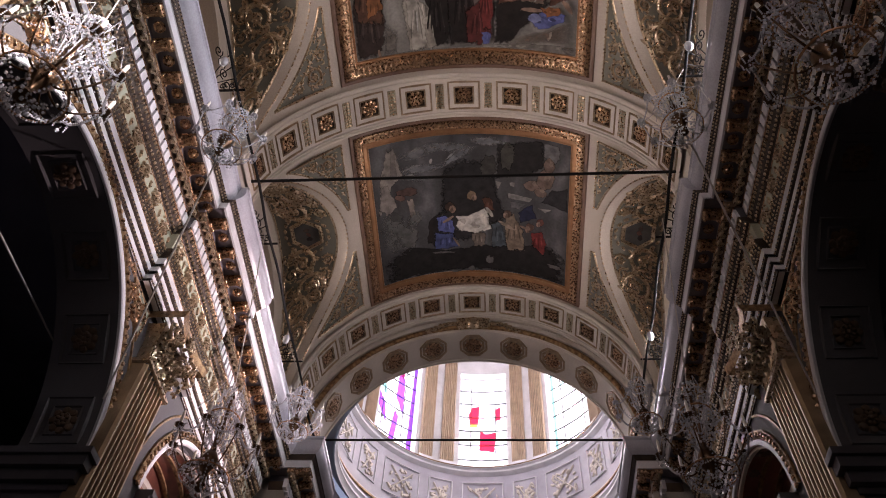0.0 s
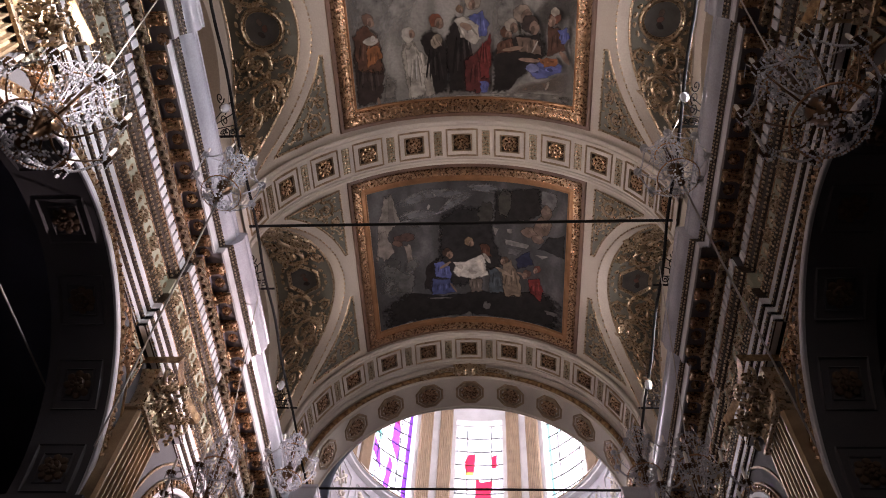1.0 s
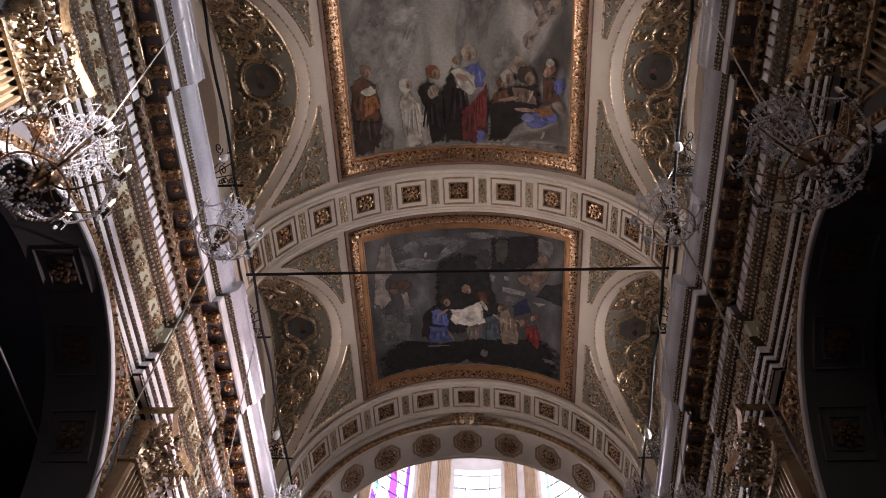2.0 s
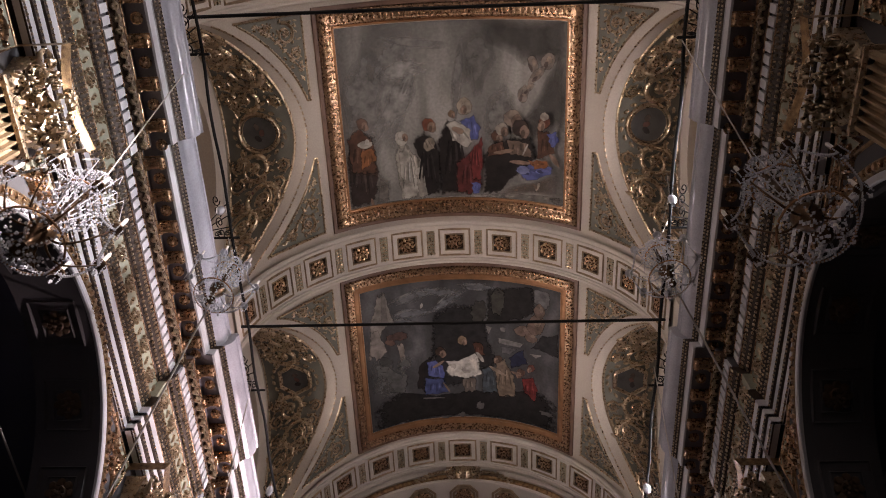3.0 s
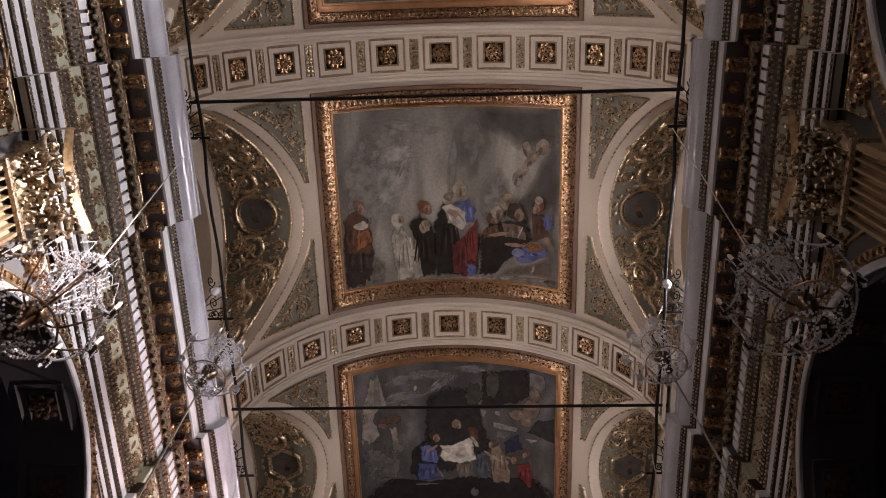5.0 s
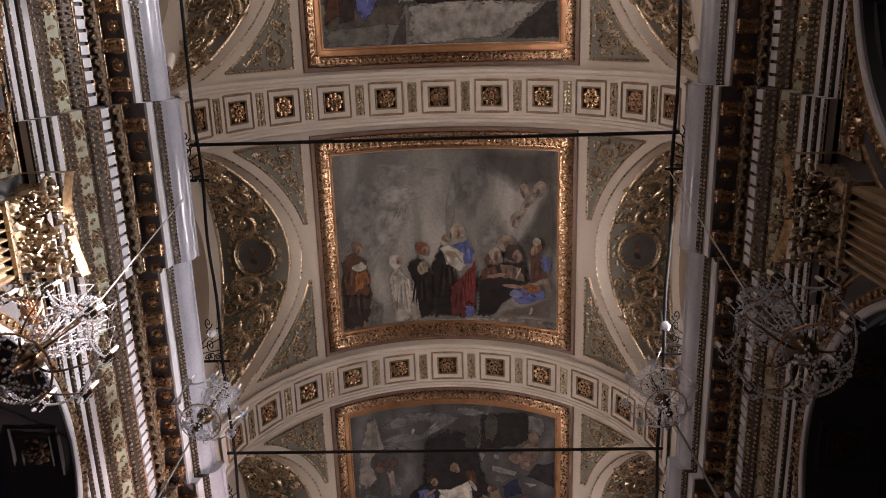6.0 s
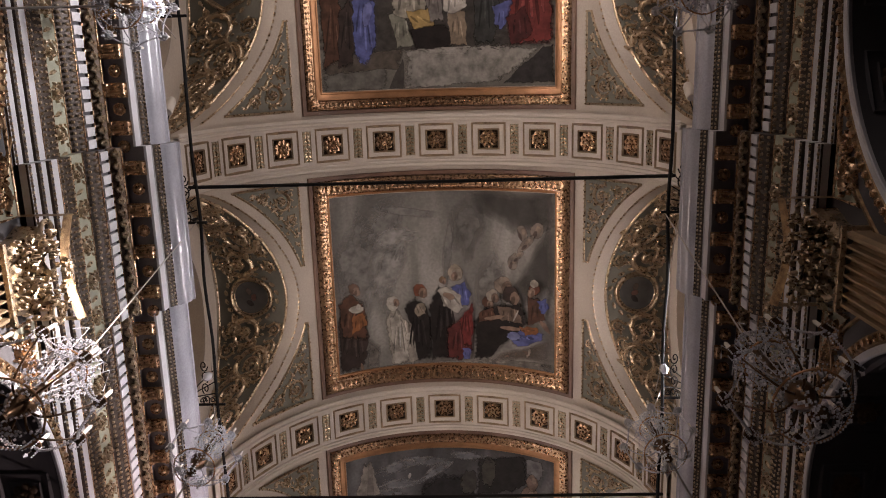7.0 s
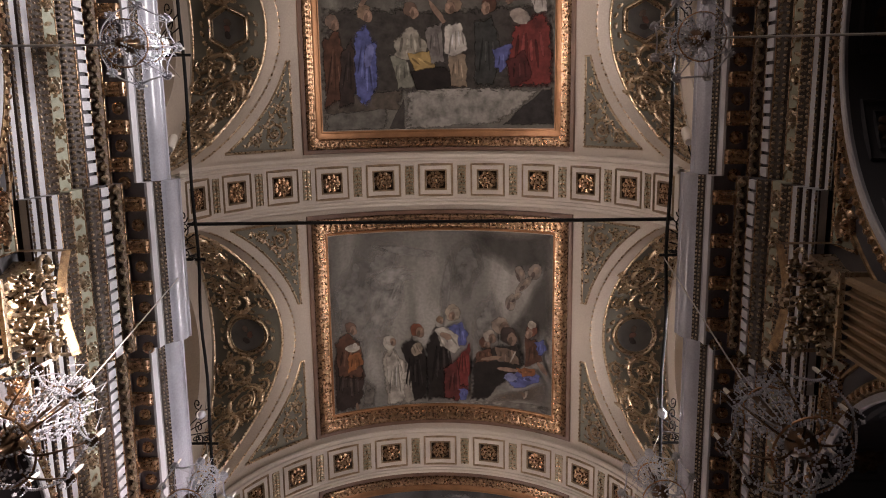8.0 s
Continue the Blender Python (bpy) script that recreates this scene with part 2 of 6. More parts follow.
def coffer_frame():
    s = Shape()
    for k, (o, i, z0, z1) in enumerate(((0.455, 0.385, 0.0, -0.055), (0.285, 0.235, 0.0, -0.04))):
        rows = [[(sx * q, sy * q * 0.93, z) for sx, sy in ((-1, -1), (1, -1), (1, 1), (-1, 1))] for q, z in ((o, z0), ((o + i) / 2, z1), (i, z0))]
        s.grid(rows, True)
    return s.mesh("coffer_moulding")


def well():
    """The sunk dark square behind a rosette."""
    s = Shape()
    a, d = 0.235, 0.13
    s.grid([[(sx * q, sy * q * 1.0, z) for sx, sy in ((-1, -1), (1, -1), (1, 1), (-1, 1))] for q, z in ((a, 0.0), (a, d))], True)
    s.add([(-a, -a, d), (a, -a, d), (a, a, d), (-a, a, d)], [(0, 1, 2, 3)])
    return s.mesh("coffer_well")


def strip_ornament(w, l):
    """A green inlay with small gilt leaves."""
    s = Shape()
    flat = lambda u, v, h: (u, v, -h)
    k = int(l / 0.085)
    for j in range(k):
        v = -l / 2 + (j + 0.5) * l / k
        for sg in (-1, 1):
            boss(s, flat, sg * w * 0.22, v, w * 0.26, 0.028, 0.022, sg * 0.6, 6)
    relief(s, flat, [(0, -l / 2), (0, l / 2)], 0.014, 0.03)
    for sg in (-1, 1):
        relief(s, flat, [(sg * w / 2, -l / 2), (sg * w / 2, l / 2)], 0.012, 0.016)
    return s.mesh("leaf_ornament", 50)


FRAME_ME, WELL_ME, LEAF_ME = coffer_frame(), well(), strip_ornament(0.2, 0.74)


PALEGOLD = mat("worn_gilt_edge", (0.42, 0.31, 0.20), 0.42, 0.5, spread=0.2, scale=6, bump=0.3)
INLAY_ME = Shape().add([(-0.1, -0.37, 0), (0.1, -0.37, 0), (0.1, 0.37, 0), (-0.1, 0.37, 0)], [(0, 1, 2, 3)]).mesh("inlay")


def rib(y, r=RR, gold=GOLD):
    label = "cream transverse vault rib with gilt rosettes in square coffers"
    top = thing("transverse_rib", label, "vault rib", "transverse ribs", "structure")
    s = Shape()
    end = 5.5 * COFFER_STEP
    # arch ring with a hole for each coffer
    h = 0.235
    ha = h / r
    cuts = [-end]
    for k in range(-5, 6):
        cuts += [k * COFFER_STEP - ha, k * COFFER_STEP + ha]
    cuts.append(end)
    for i in range(len(cuts) - 1):
        steps = 2 if i % 2 else 4
        angles = [cuts[i] + (cuts[i + 1] - cuts[i]) * q / steps for q in range(steps + 1)]
        bands = [(-RW, -h), (h, RW)] if i % 2 else [(-RW, RW)]
        for y0, y1 in bands:
            s.grid([[on_vault(a, y + y0, r), on_vault(a, y + y1, r)] for a in angles])
    angles = [-end + 2 * end * q / 60 for q in range(61)]
    for sg in (-1, 1):
        s.grid([[on_vault(a, y + sg * RW, r), on_vault(a, y + sg * RW, RV + 0.3)] for a in angles])
    part("arch_ring", s, PALE, top, smooth=40)
    # cream edge mouldings
    for sg in (-1, 1):
        e = Shape()
        surf = lambda u, v, q: on_vault(u, y + v, r - q)
        for v, w, q in ((0.50, 0.035, 0.045), (0.60, 0.05, 0.03)):
            rows = [[surf(a, sg * (v + w * k), q * z) for k, z in ((-1, -0.2), (-0.5, 1), (0.5, 1), (1, -0.2))] for a in angles]
            e.grid(rows)
        part("edge_moulding", e, PALE, top, smooth=40)
    for k in range(-5, 6):
        a = k * COFFER_STEP
        part("coffer_well", WELL_ME, UMBER, top, m=rib_pose(a, y, r))
        part("coffer_moulding", FRAME_ME, PALEGOLD, top, m=rib_pose(a, y, r))
        part("rosette", ROSETTE, gold, top, "gilt rosette", m=rib_pose(a, y, r + 0.03))
        if k < 5:
            m = rib_pose(a + COFFER_STEP / 2, y, r - 0.004)
            part("inlay", INLAY_ME, FRIEZE, top, m=m)
            part("leaf_ornament", LEAF_ME, GILT, top, m=rib_pose(a + COFFER_STEP / 2, y, r - 0.006))
    return top


for y in RIBS[1:]:
    rib(y)
tagged(part("ceiling", Shape().grid([[on_vault(-1.5 + 3 * k / 40, RIBS[0] + d, RR) for k in range(41)] for d in (-RW, RW)]), PALE, smooth=40),
       "plain cream transverse rib near the entrance", "vault rib", kind="structure")


BRONZE = mat("reddish_gilt", (0.42, 0.22, 0.11), 0.38, 0.6, spread=0.15, scale=3, bump=0.15)


# ---- ceiling paintings ----
def canvas_material(name, colours, seed):
    """Old oil paint: smoky clouds between a few tones."""
    ma = bpy.data.materials.new(name)
    ma.use_nodes = True
    nt = ma.node_tree
    n, link = nt.nodes, nt.links.new
    b = n["Principled BSDF"]
    b.inputs["Roughness"].default_value, b.inputs["Specular IOR Level"].default_value = 0.6, 0.25
    tc, mp = n.new("ShaderNodeTexCoord"), n.new("ShaderNodeMapping")
    mp.inputs["Location"].default_value = (seed * 3.1, seed * 1.7, seed)
    mp.inputs["Rotation"].default_value = (0, 0, 0.9)
    mp.inputs["Scale"].default_value = (0.5, 0.2, 0.3)
    link(tc.outputs["Object"], mp.inputs["Vector"])
    a, c = n.new("ShaderNodeTexNoise"), n.new("ShaderNodeTexNoise")
    a.inputs["Scale"].default_value, a.inputs["Detail"].default_value, a.inputs["Distortion"].default_value = 2.2, 7, 0.4
    c.inputs["Scale"].default_value, c.inputs["Detail"].default_value = 14, 6
    link(mp.outputs[0], a.inputs["Vector"])
    link(tc.outputs["Object"], c.inputs["Vector"])
    ramp = n.new("ShaderNodeValToRGB")
    e = ramp.color_ramp.elements
    e[0].position, e[1].position = 0.3, 0.72
    e[0].color, e[1].color = (*colours[0], 1), (*colours[-1], 1)
    for k, col in enumerate(colours[1:-1]):
        x = e.new(0.3 + 0.42 * (k + 1) / (len(colours) - 1))
        x.color = (*col, 1)
    link(a.outputs["Fac"], ramp.inputs["Fac"])
    mix = n.new("ShaderNodeMix")
    mix.data_type, mix.blend_type = "RGBA", "OVERLAY"
    mix.inputs["Factor"].default_value = 0.5
    link(ramp.outputs["Color"], mix.inputs["A"])
    bw = n.new("ShaderNodeRGBToBW")
    link(c.outputs["Color"], bw.inputs[0])
    link(bw.outputs[0], mix.inputs["B"])
    link(mix.outputs["Result"], b.inputs["Base Color"])
    return ma


PAINTS = {}


def paint(colour, soft=False):
    """Oil paint whose rim breaks up into the canvas."""
    key = (colour, soft)
    if key in PAINTS:
        return PAINTS[key]
    ma = mat("oil_paint", colour, 0.7, spread=0.2, scale=4.5, bump=0.03, fine=16, stain=tuple(c * 0.45 for c in colour))
    nt = ma.node_tree
    nt.nodes["Principled BSDF"].inputs["Specular IOR Level"].default_value = 0.2
    n, link = nt.nodes, nt.links.new
    at_, no, add = n.new("ShaderNodeAttribute"), n.new("ShaderNodeTexNoise"), n.new("ShaderNodeMath")
    at_.attribute_name = "cover"
    no.inputs["Scale"].default_value, no.inputs["Detail"].default_value = (1.6 if soft else 9.0), 5
    tc = n.new("ShaderNodeTexCoord")
    link(tc.outputs["Object"], no.inputs["Vector"])
    link(at_.outputs["Fac"], add.inputs[0])
    link(no.outputs["Fac"], add.inputs[1])
    mr = n.new("ShaderNodeMapRange")
    lo, hi = (0.35, 1.5) if soft else (0.48, 0.85)
    mr.inputs["From Min"].default_value, mr.inputs["From Max"].default_value = lo, hi
    mr.inputs["To Max"].default_value = 0.75 if soft else 1.0
    link(add.outputs[0], mr.inputs["Value"])
    tr, mix = n.new("ShaderNodeBsdfTransparent"), n.new("ShaderNodeMixShader")
    link(mr.outputs["Result"], mix.inputs[0])
    link(tr.outputs[0], mix.inputs[1])
    link(n["Principled BSDF"].outputs[0], mix.inputs[2])
    link(mix.outputs[0], n["Material Output"].inputs[0])
    PAINTS[key] = ma
    return ma


def blot(line, surf, h):
    """A flat painted shape inside a closed line in (u, v)."""
    s = Shape()
    cu, cv = sum(p[0] for p in line) / len(line), sum(p[1] for p in line) / len(line)
    m = len(line)
    inner = max(1, int(0.5 * max(math.hypot(u - cu, v - cv) for u, v in line) / 0.2))
    levels = [1.0, 0.91, 0.82, 0.66, 0.5] + [0.5 * (1 - k / inner) for k in range(1, inner)]
    rows = [[surf(cu + (u - cu) * q, cv + (v - cv) * q, h) for u, v in line] for q in levels]
    s.grid(rows, True)
    s.add([surf(cu, cv, h)], [])
    last = (len(levels) - 1) * m
    s.f += [(last + k, last + (k + 1) % m, last + m) for k in range(m)]
    me = s.mesh("painted_shape")
    cover = me.attributes.new("cover", "FLOAT", "POINT")
    for k in range(len(me.vertices)):
        q = levels[k // m] if k < last + m else 0.0
        cover.data[k].value = (1 - q) / 0.36 if q > 0.82 else min(1.0, 0.5 + (0.82 - q) / 0.64)
    return me


def oval(u, v, ru, rv, turn=0.0, n=16, wobble=0.12, rnd=random.Random(5)):
    out = []
    for k in range(n):
        t = 2 * math.pi * k / n
        q = 1 + rnd.uniform(-wobble, wobble)
        a, b = ru * q * math.cos(t), rv * q * math.sin(t)
        out.append((u + a * math.cos(turn) - b * math.sin(turn), v + a * math.sin(turn) + b * math.cos(turn)))
    return out


PAINT_HALF, PAINT_OFF = 3.41, 0.12     # half width of a frame along the arch, and its place beside the crown


def painting(y0, y1, material, blots, label, gilt=GOLD, plain=False):
    """A curved canvas in a gilt frame on the vault: y0 and y1 bound the frame's outside."""
    top = thing("ceiling_painting", label, "painting", "ceiling paintings")
    # u: metres along the arch from its crown, v: metres along the nave
    surf = lambda u, v, h: on_vault((u + PAINT_OFF) / RV, v, RV - h)
    hu = PAINT_HALF
    fw = 0.40
    def ring(inset, h):
        u, a, b = hu - inset, y0 + inset, y1 - inset
        n = 20
        line = [(-u + 2 * u * k / n, a) for k in range(n)] + [(u, a + (b - a) * k / n) for k in range(n)]
        line += [(u - 2 * u * k / n, b) for k in range(n)] + [(-u, b - (b - a) * k / n) for k in range(n)]
        return [surf(p, q, h) for p, q in line]
    part("outer_border", Shape().grid([ring(-0.13, 0.0), ring(-0.12, 0.05), ring(-0.03, 0.06), ring(-0.02, 0.02)], True), ROSEWOOD, top, "reddish brown outer border", 40)
    if plain:
        prof = ((-0.02, 0.0), (0.0, 0.10), (0.03, 0.115), (0.05, 0.09), (0.15, 0.085), (0.17, 0.11), (0.195, 0.11), (0.21, 0.07), (0.22, 0.03))
        inner = ((0.215, 0.03), (0.23, 0.07), (0.26, 0.075), (0.36, 0.05), (0.38, 0.065), (0.405, 0.06), (0.42, 0.0))
    else:
        prof = ((-0.02, 0.0), (0.0, 0.10), (0.05, 0.125), (0.08, 0.10), (0.12, 0.085), (0.26, 0.07), (0.29, 0.10), (0.32, 0.10), (0.34, 0.05), (0.36, 0.02))
        inner = ((0.35, 0.03), (0.37, 0.05), (0.41, 0.04), (0.42, 0.0))
    frame_ = part("frame", Shape().grid([ring(i, h) for i, h in prof], True), gilt, top, "carved gilt frame", 40)
    part("slip", Shape().grid([ring(i, h) for i, h in inner], True), BRONZE, top, "reddish gilt inner slip", 40)
    # carved leaves round the frame
    s = Shape()
    step = 0.155
    def leaf(u, v, du, dv):
        boss(s, lambda a, b, h: surf(a, b, 0.075 + h), u, v, step * 0.36, c * 0.45, 0.055, math.atan2(dv, du), 7)
        boss(s, lambda a, b, h: surf(a, b, 0.08 + h), u + 0.075 * -dv, v + 0.075 * du, 0.02, 0.06, 0.03, math.atan2(dv, du), 5)
    c = 0.10 if plain else 0.19
    step = 0.12 if plain else 0.155
    nu, nv = int((2 * hu - 2 * c) / step), int((y1 - y0 - 2 * c) / step)
    for k in range(nu + 1):
        u = -hu + c + (2 * hu - 2 * c) * k / nu
        leaf(u, y0 + c, 1, 0)
        leaf(u, y1 - c, 1, 0)
    for k in range(1, nv):
        v = y0 + c + (y1 - y0 - 2 * c) * k / nv
        leaf(-hu + c, v, 0, 1)
        leaf(hu - c, v, 0, 1)
    for su in (-1, 1):
        for v in (y0 + 0.16, y1 - 0.16):
            for k in range(4):
                boss(s, lambda a, b, h: surf(a, b, 0.08 + h), su * (hu - 0.16), v, 0.15, 0.055, 0.08, math.pi / 4 * (k + 0.0), 7)
    part("carved_leafwork", s, gilt, frame_, smooth=50)
    # canvas
    e = fw + 0.03
    u, a, b = hu - e, y0 + e, y1 - e
    part("canvas", Shape().grid([[surf(-u + 2 * u * k / 90, a + (b - a) * j / 8, 0.008) for k in range(91)] for j in range(9)]), material, top, "darkened oil canvas", 40)
    for k, (colour, line, soft) in enumerate(blots):
        line = [(min(u, max(-u, p)), min(b, max(a, q))) for p, q in line]
        part("painted_shape", blot(line, surf, 0.012 + 0.0005 * k), paint(colour, soft), top)
    return top


# lilac of the cornice underside, with part of its shade in the colour
SOFFIT = mat("shaded_lilac_paint", (0.20, 0.185, 0.215), 0.5, spread=0.12, scale=1.3, bump=0.06, fine=40)
NOSE = mat("grey_marble_paint", (0.46, 0.46, 0.51), 0.2, spread=0.1, scale=1.2, bump=0.04, fine=30)

# ---- entablature: profile (distance from the axis, height) ----
ENTABLATURE = (
    ("cyma", NOSE, [(5.35, 15.98), (4.90, 16.0), (4.765, 15.99), (4.745, 15.965), (4.745, 15.90), (4.765, 15.885), (4.78, 15.86), (4.765, 15.80), (4.775, 15.70), (4.81, 15.61), (4.87, 15.54), (4.925, 15.51), (4.93, 15.50)]),
    ("gilt_bead", SHADEGILT, [(4.93, 15.50), (4.955, 15.49), (4.985, 15.43), (5.025, 15.38)]),
    ("corona", WHITE, [(5.025, 15.38), (5.045, 15.37), (5.05, 15.16), (5.09, 15.15)]),
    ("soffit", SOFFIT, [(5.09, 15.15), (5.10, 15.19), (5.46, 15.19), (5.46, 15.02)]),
    ("egg_band", UMBER, [(5.46, 15.02), (5.44, 15.0), (5.45, 14.93), (5.53, 14.83), (5.55, 14.80)]),
    ("dentil_ground", SLATE, [(5.55, 14.80), (5.60, 14.79), (5.62, 14.46)]),
    ("leaf_band", SHADEGILT, [(5.62, 14.46), (5.58, 14.44), (5.60, 14.36), (5.70, 14.25), (5.72, 14.22)]),
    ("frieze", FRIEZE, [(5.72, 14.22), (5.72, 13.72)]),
    ("gilt_ogee", SHADEGILT, [(5.72, 13.72), (5.66, 13.70), (5.65, 13.62), (5.68, 13.48), (5.70, 13.40)]),
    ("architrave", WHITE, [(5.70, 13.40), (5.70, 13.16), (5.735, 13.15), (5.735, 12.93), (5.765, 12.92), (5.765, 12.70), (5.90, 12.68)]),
    ("bead_ground", SHADEGILT, [(5.70, 13.215), (5.688, 13.20), (5.70, 13.14), (5.735, 13.12)]),
    ("bead_ground", SHADEGILT, [(5.735, 12.985), (5.722, 12.97), (5.735, 12.91), (5.765, 12.89)]),
    ("bead_ground", SHADEGILT, [(5.765, 12.765), (5.752, 12.75), (5.77, 12.70), (5.80, 12.69)]),
)
PIERS = (-5.15, 2.35, 9.85)            # pilaster axes along the nave
BREAK, PROUD = 1.50, 0.17              # half width and depth of the entablature's breaks


def runs():
    """Stretches of the entablature: (start, end, forward shift)."""
    out, y = [], YW
    for p in PIERS:
        out += [(y, p - BREAK, 0.0), (p - BREAK, p + BREAK, PROUD)]
        y = p + BREAK
    return out + [(y, 16.6, 0.0)]


def fillet(side, y0, y1, f, x, z, r):
    """A slim gilt rod along the entablature."""
    return Shape().tube([(side * (x - f), y, z) for y in (y0, y1)], r, 6)


MOD, FLO, DEN, EGG = [], [], [], []
for side in (-1, 1):
    top = thing("entablature", "white, lilac and gilt classical entablature over the arcade, soffit darkened for shade", "entablature", "entablatures", "structure", Matrix.Translation((AX, 0, 0)))
    for name, material, prof in ENTABLATURE:
        s = Shape()
        for y0, y1, f in runs():
            rows = [[(side * (x - f), y, z) for x, z in prof] for y in (y0, y1)]
            s.grid(rows)
            if f:
                for y in (y0, y1):
                    s.add([(side * (x - f), y, z) for x, z in prof] + [(side * x, y, z) for x, z in prof],
                          [(k, k + 1, len(prof) + k + 1, len(prof) + k) for k in range(len(prof) - 1)])
        # the return at the chancel arch
        f, yb = 0.70, 17.35
        turn = [(side * (x - f), yb - (5.85 - x), z) for x, z in prof]
        s.grid([[(side * 5.5, y, z) for _, y, z in turn], turn, [(x, 18.5, z) for x, _, z in turn]])
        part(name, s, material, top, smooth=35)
    for y in (16.75, 17.25, 17.75, 18.25):
        MOD.append((axes((side * 4.58, y, 15.17), (side, 0, 0), (0, 1, 0), (0, 0, 1)), top))
        for d in (-0.15, 0.05, 0.25):
            DEN.append((axes((side * 4.90, y + d, 14.625), (side, 0, 0), (0, 1, 0), (0, 0, 1)), top))
            EGG.append((axes((side * 4.79, y + d, 14.90), (side, 0, 0), (0, 1, 0), (0, 0, 1)), top))
    for x in (4.45, 4.85):
        MOD.append((axes((side * x, 16.78, 15.17), (0, 1, 0), (-side, 0, 0), (0, 0, 1)), top))
    # modillions, soffit flowers, dentils, eggs
    for y0, y1, f in runs():
        if y1 < -7:
            continue
        y0 = max(y0, -7.5)
        for x, z, r in ((5.435, 15.02, 0.022), (5.56, 14.80, 0.018), (5.575, 14.455, 0.018), (5.715, 14.21, 0.014), (5.665, 13.71, 0.016), (5.70, 13.40, 0.014)):
            part("gilt_fillet", fillet(side, y0, y1, f, x, z, r), GOLD, top, smooth=60)
        n = max(1, round((y1 - y0) / 0.68))
        for k in range(n):
            y = y0 + (y1 - y0) * (k + 0.5) / n
            m = axes((side * (5.28 - f), y, 15.17), (side, 0, 0), (0, 1, 0), (0, 0, 1))
            MOD.append((m, top))
            FLO.append((axes((side * (5.27 - f), y + (y1 - y0) / n / 2, 15.185), (side, 0, 0), (0, 1, 0), (0, 0, 1)), top))
        n = max(1, round((y1 - y0) / 0.20))
        for k in range(n):
            y = y0 + (y1 - y0) * (k + 0.5) / n
            DEN.append((axes((side * (5.60 - f), y, 14.625), (side, 0, 0), (0, 1, 0), (0, 0, 1)), top))
            EGG.append((axes((side * (5.49 - f), y, 14.90), (side, 0, 0), (0, 1, 0), (0, 0, 1)), top))

# piece meshes of the entablature
def modillion():
    """A gilt console: a ribbed body between two rolls, under a thin cap."""
    s = Shape()
    s.box(-0.20, 0.20, -0.125, 0.125, -0.02, 0.0)
    prof = [(-0.19, -0.02), (0.19, -0.02), (0.19, -0.13), (0.14, -0.165), (0.09, -0.14), (0.0, -0.10), (-0.08, -0.10), (-0.13, -0.125), (-0.17, -0.11), (-0.195, -0.06)]
    m = len(prof)
    s.grid([[(x, y, z) for x, z in prof] for y in (-0.095, 0.095)], True)
    s.f += [tuple(len(s.v) - m + k for k in range(m)), tuple(len(s.v) - 2 * m + k for k in range(m))[::-1]]
    for x, z, r in ((0.13, -0.125, 0.055), (-0.145, -0.085, 0.042)):
        s.tube([(x, y, z) for y in (-0.11, -0.075, -0.03, 0.03, 0.075, 0.11)], [r * 0.9, r, 0.8 * r, 0.8 * r, r, r * 0.9], 9)
    for y in (-0.06, 0.0, 0.06):
        s.tube([(0.09, y, -0.145), (0.0, y, -0.11), (-0.1, y, -0.115)], [0.02, 0.026, 0.02], 5)
    return s.mesh("modillion", 40)


def egg():
    """An egg in its shell, with a dart on one flank."""
    s = Shape()
    s.lathe([(0.004, -0.14), (0.05, -0.115), (0.078, -0.04), (0.08, 0.04), (0.062, 0.10), (0.004, 0.13)], 8)
    s.tube([(0.0, 0.098 * math.sin(t), -0.15 * math.cos(t)) for t in (-2.3, -1.6, -0.8, 0.0, 0.8, 1.6, 2.3)], 0.016, 4)
    return s.mesh("egg", 60)


MOD_ME, EGG_ME = modillion(), egg()
FLOWER_ME = Shape().lathe([(0.004, -0.085), (0.035, -0.075), (0.055, -0.045), (0.058, -0.012), (0.075, -0.012), (0.085, -0.03), (0.105, -0.03), (0.115, 0.0)], 12).mesh("soffit_flower", 40)
DENTIL_ME = Shape().box(-0.055, 0.05, -0.072, 0.072, -0.14, 0.14).mesh("dentil")
for m, top in MOD:
    part("modillion", MOD_ME, GOLD, top, m=m)
for m, top in FLO:
    part("soffit_flower", FLOWER_ME, GOLD, top, m=m)
for m, top in DEN:
    part("dentil", DENTIL_ME, WHITE, top, m=m)
for m, top in EGG:
    part("egg", EGG_ME, GILT, top, m=m @ Matrix.Rotation(radians(40), 4, "Y"))

# ---- arcade walls ----
WX, WT = 5.80, 1.15                    # wall face and thickness
# centre, radius and springing of each arch
ARCHES = ((-1.40, 3.25, 9.40), (6.10, 3.25, 9.40), (13.60, 2.30, 10.35), (-9.6, 3.25, 9.40))


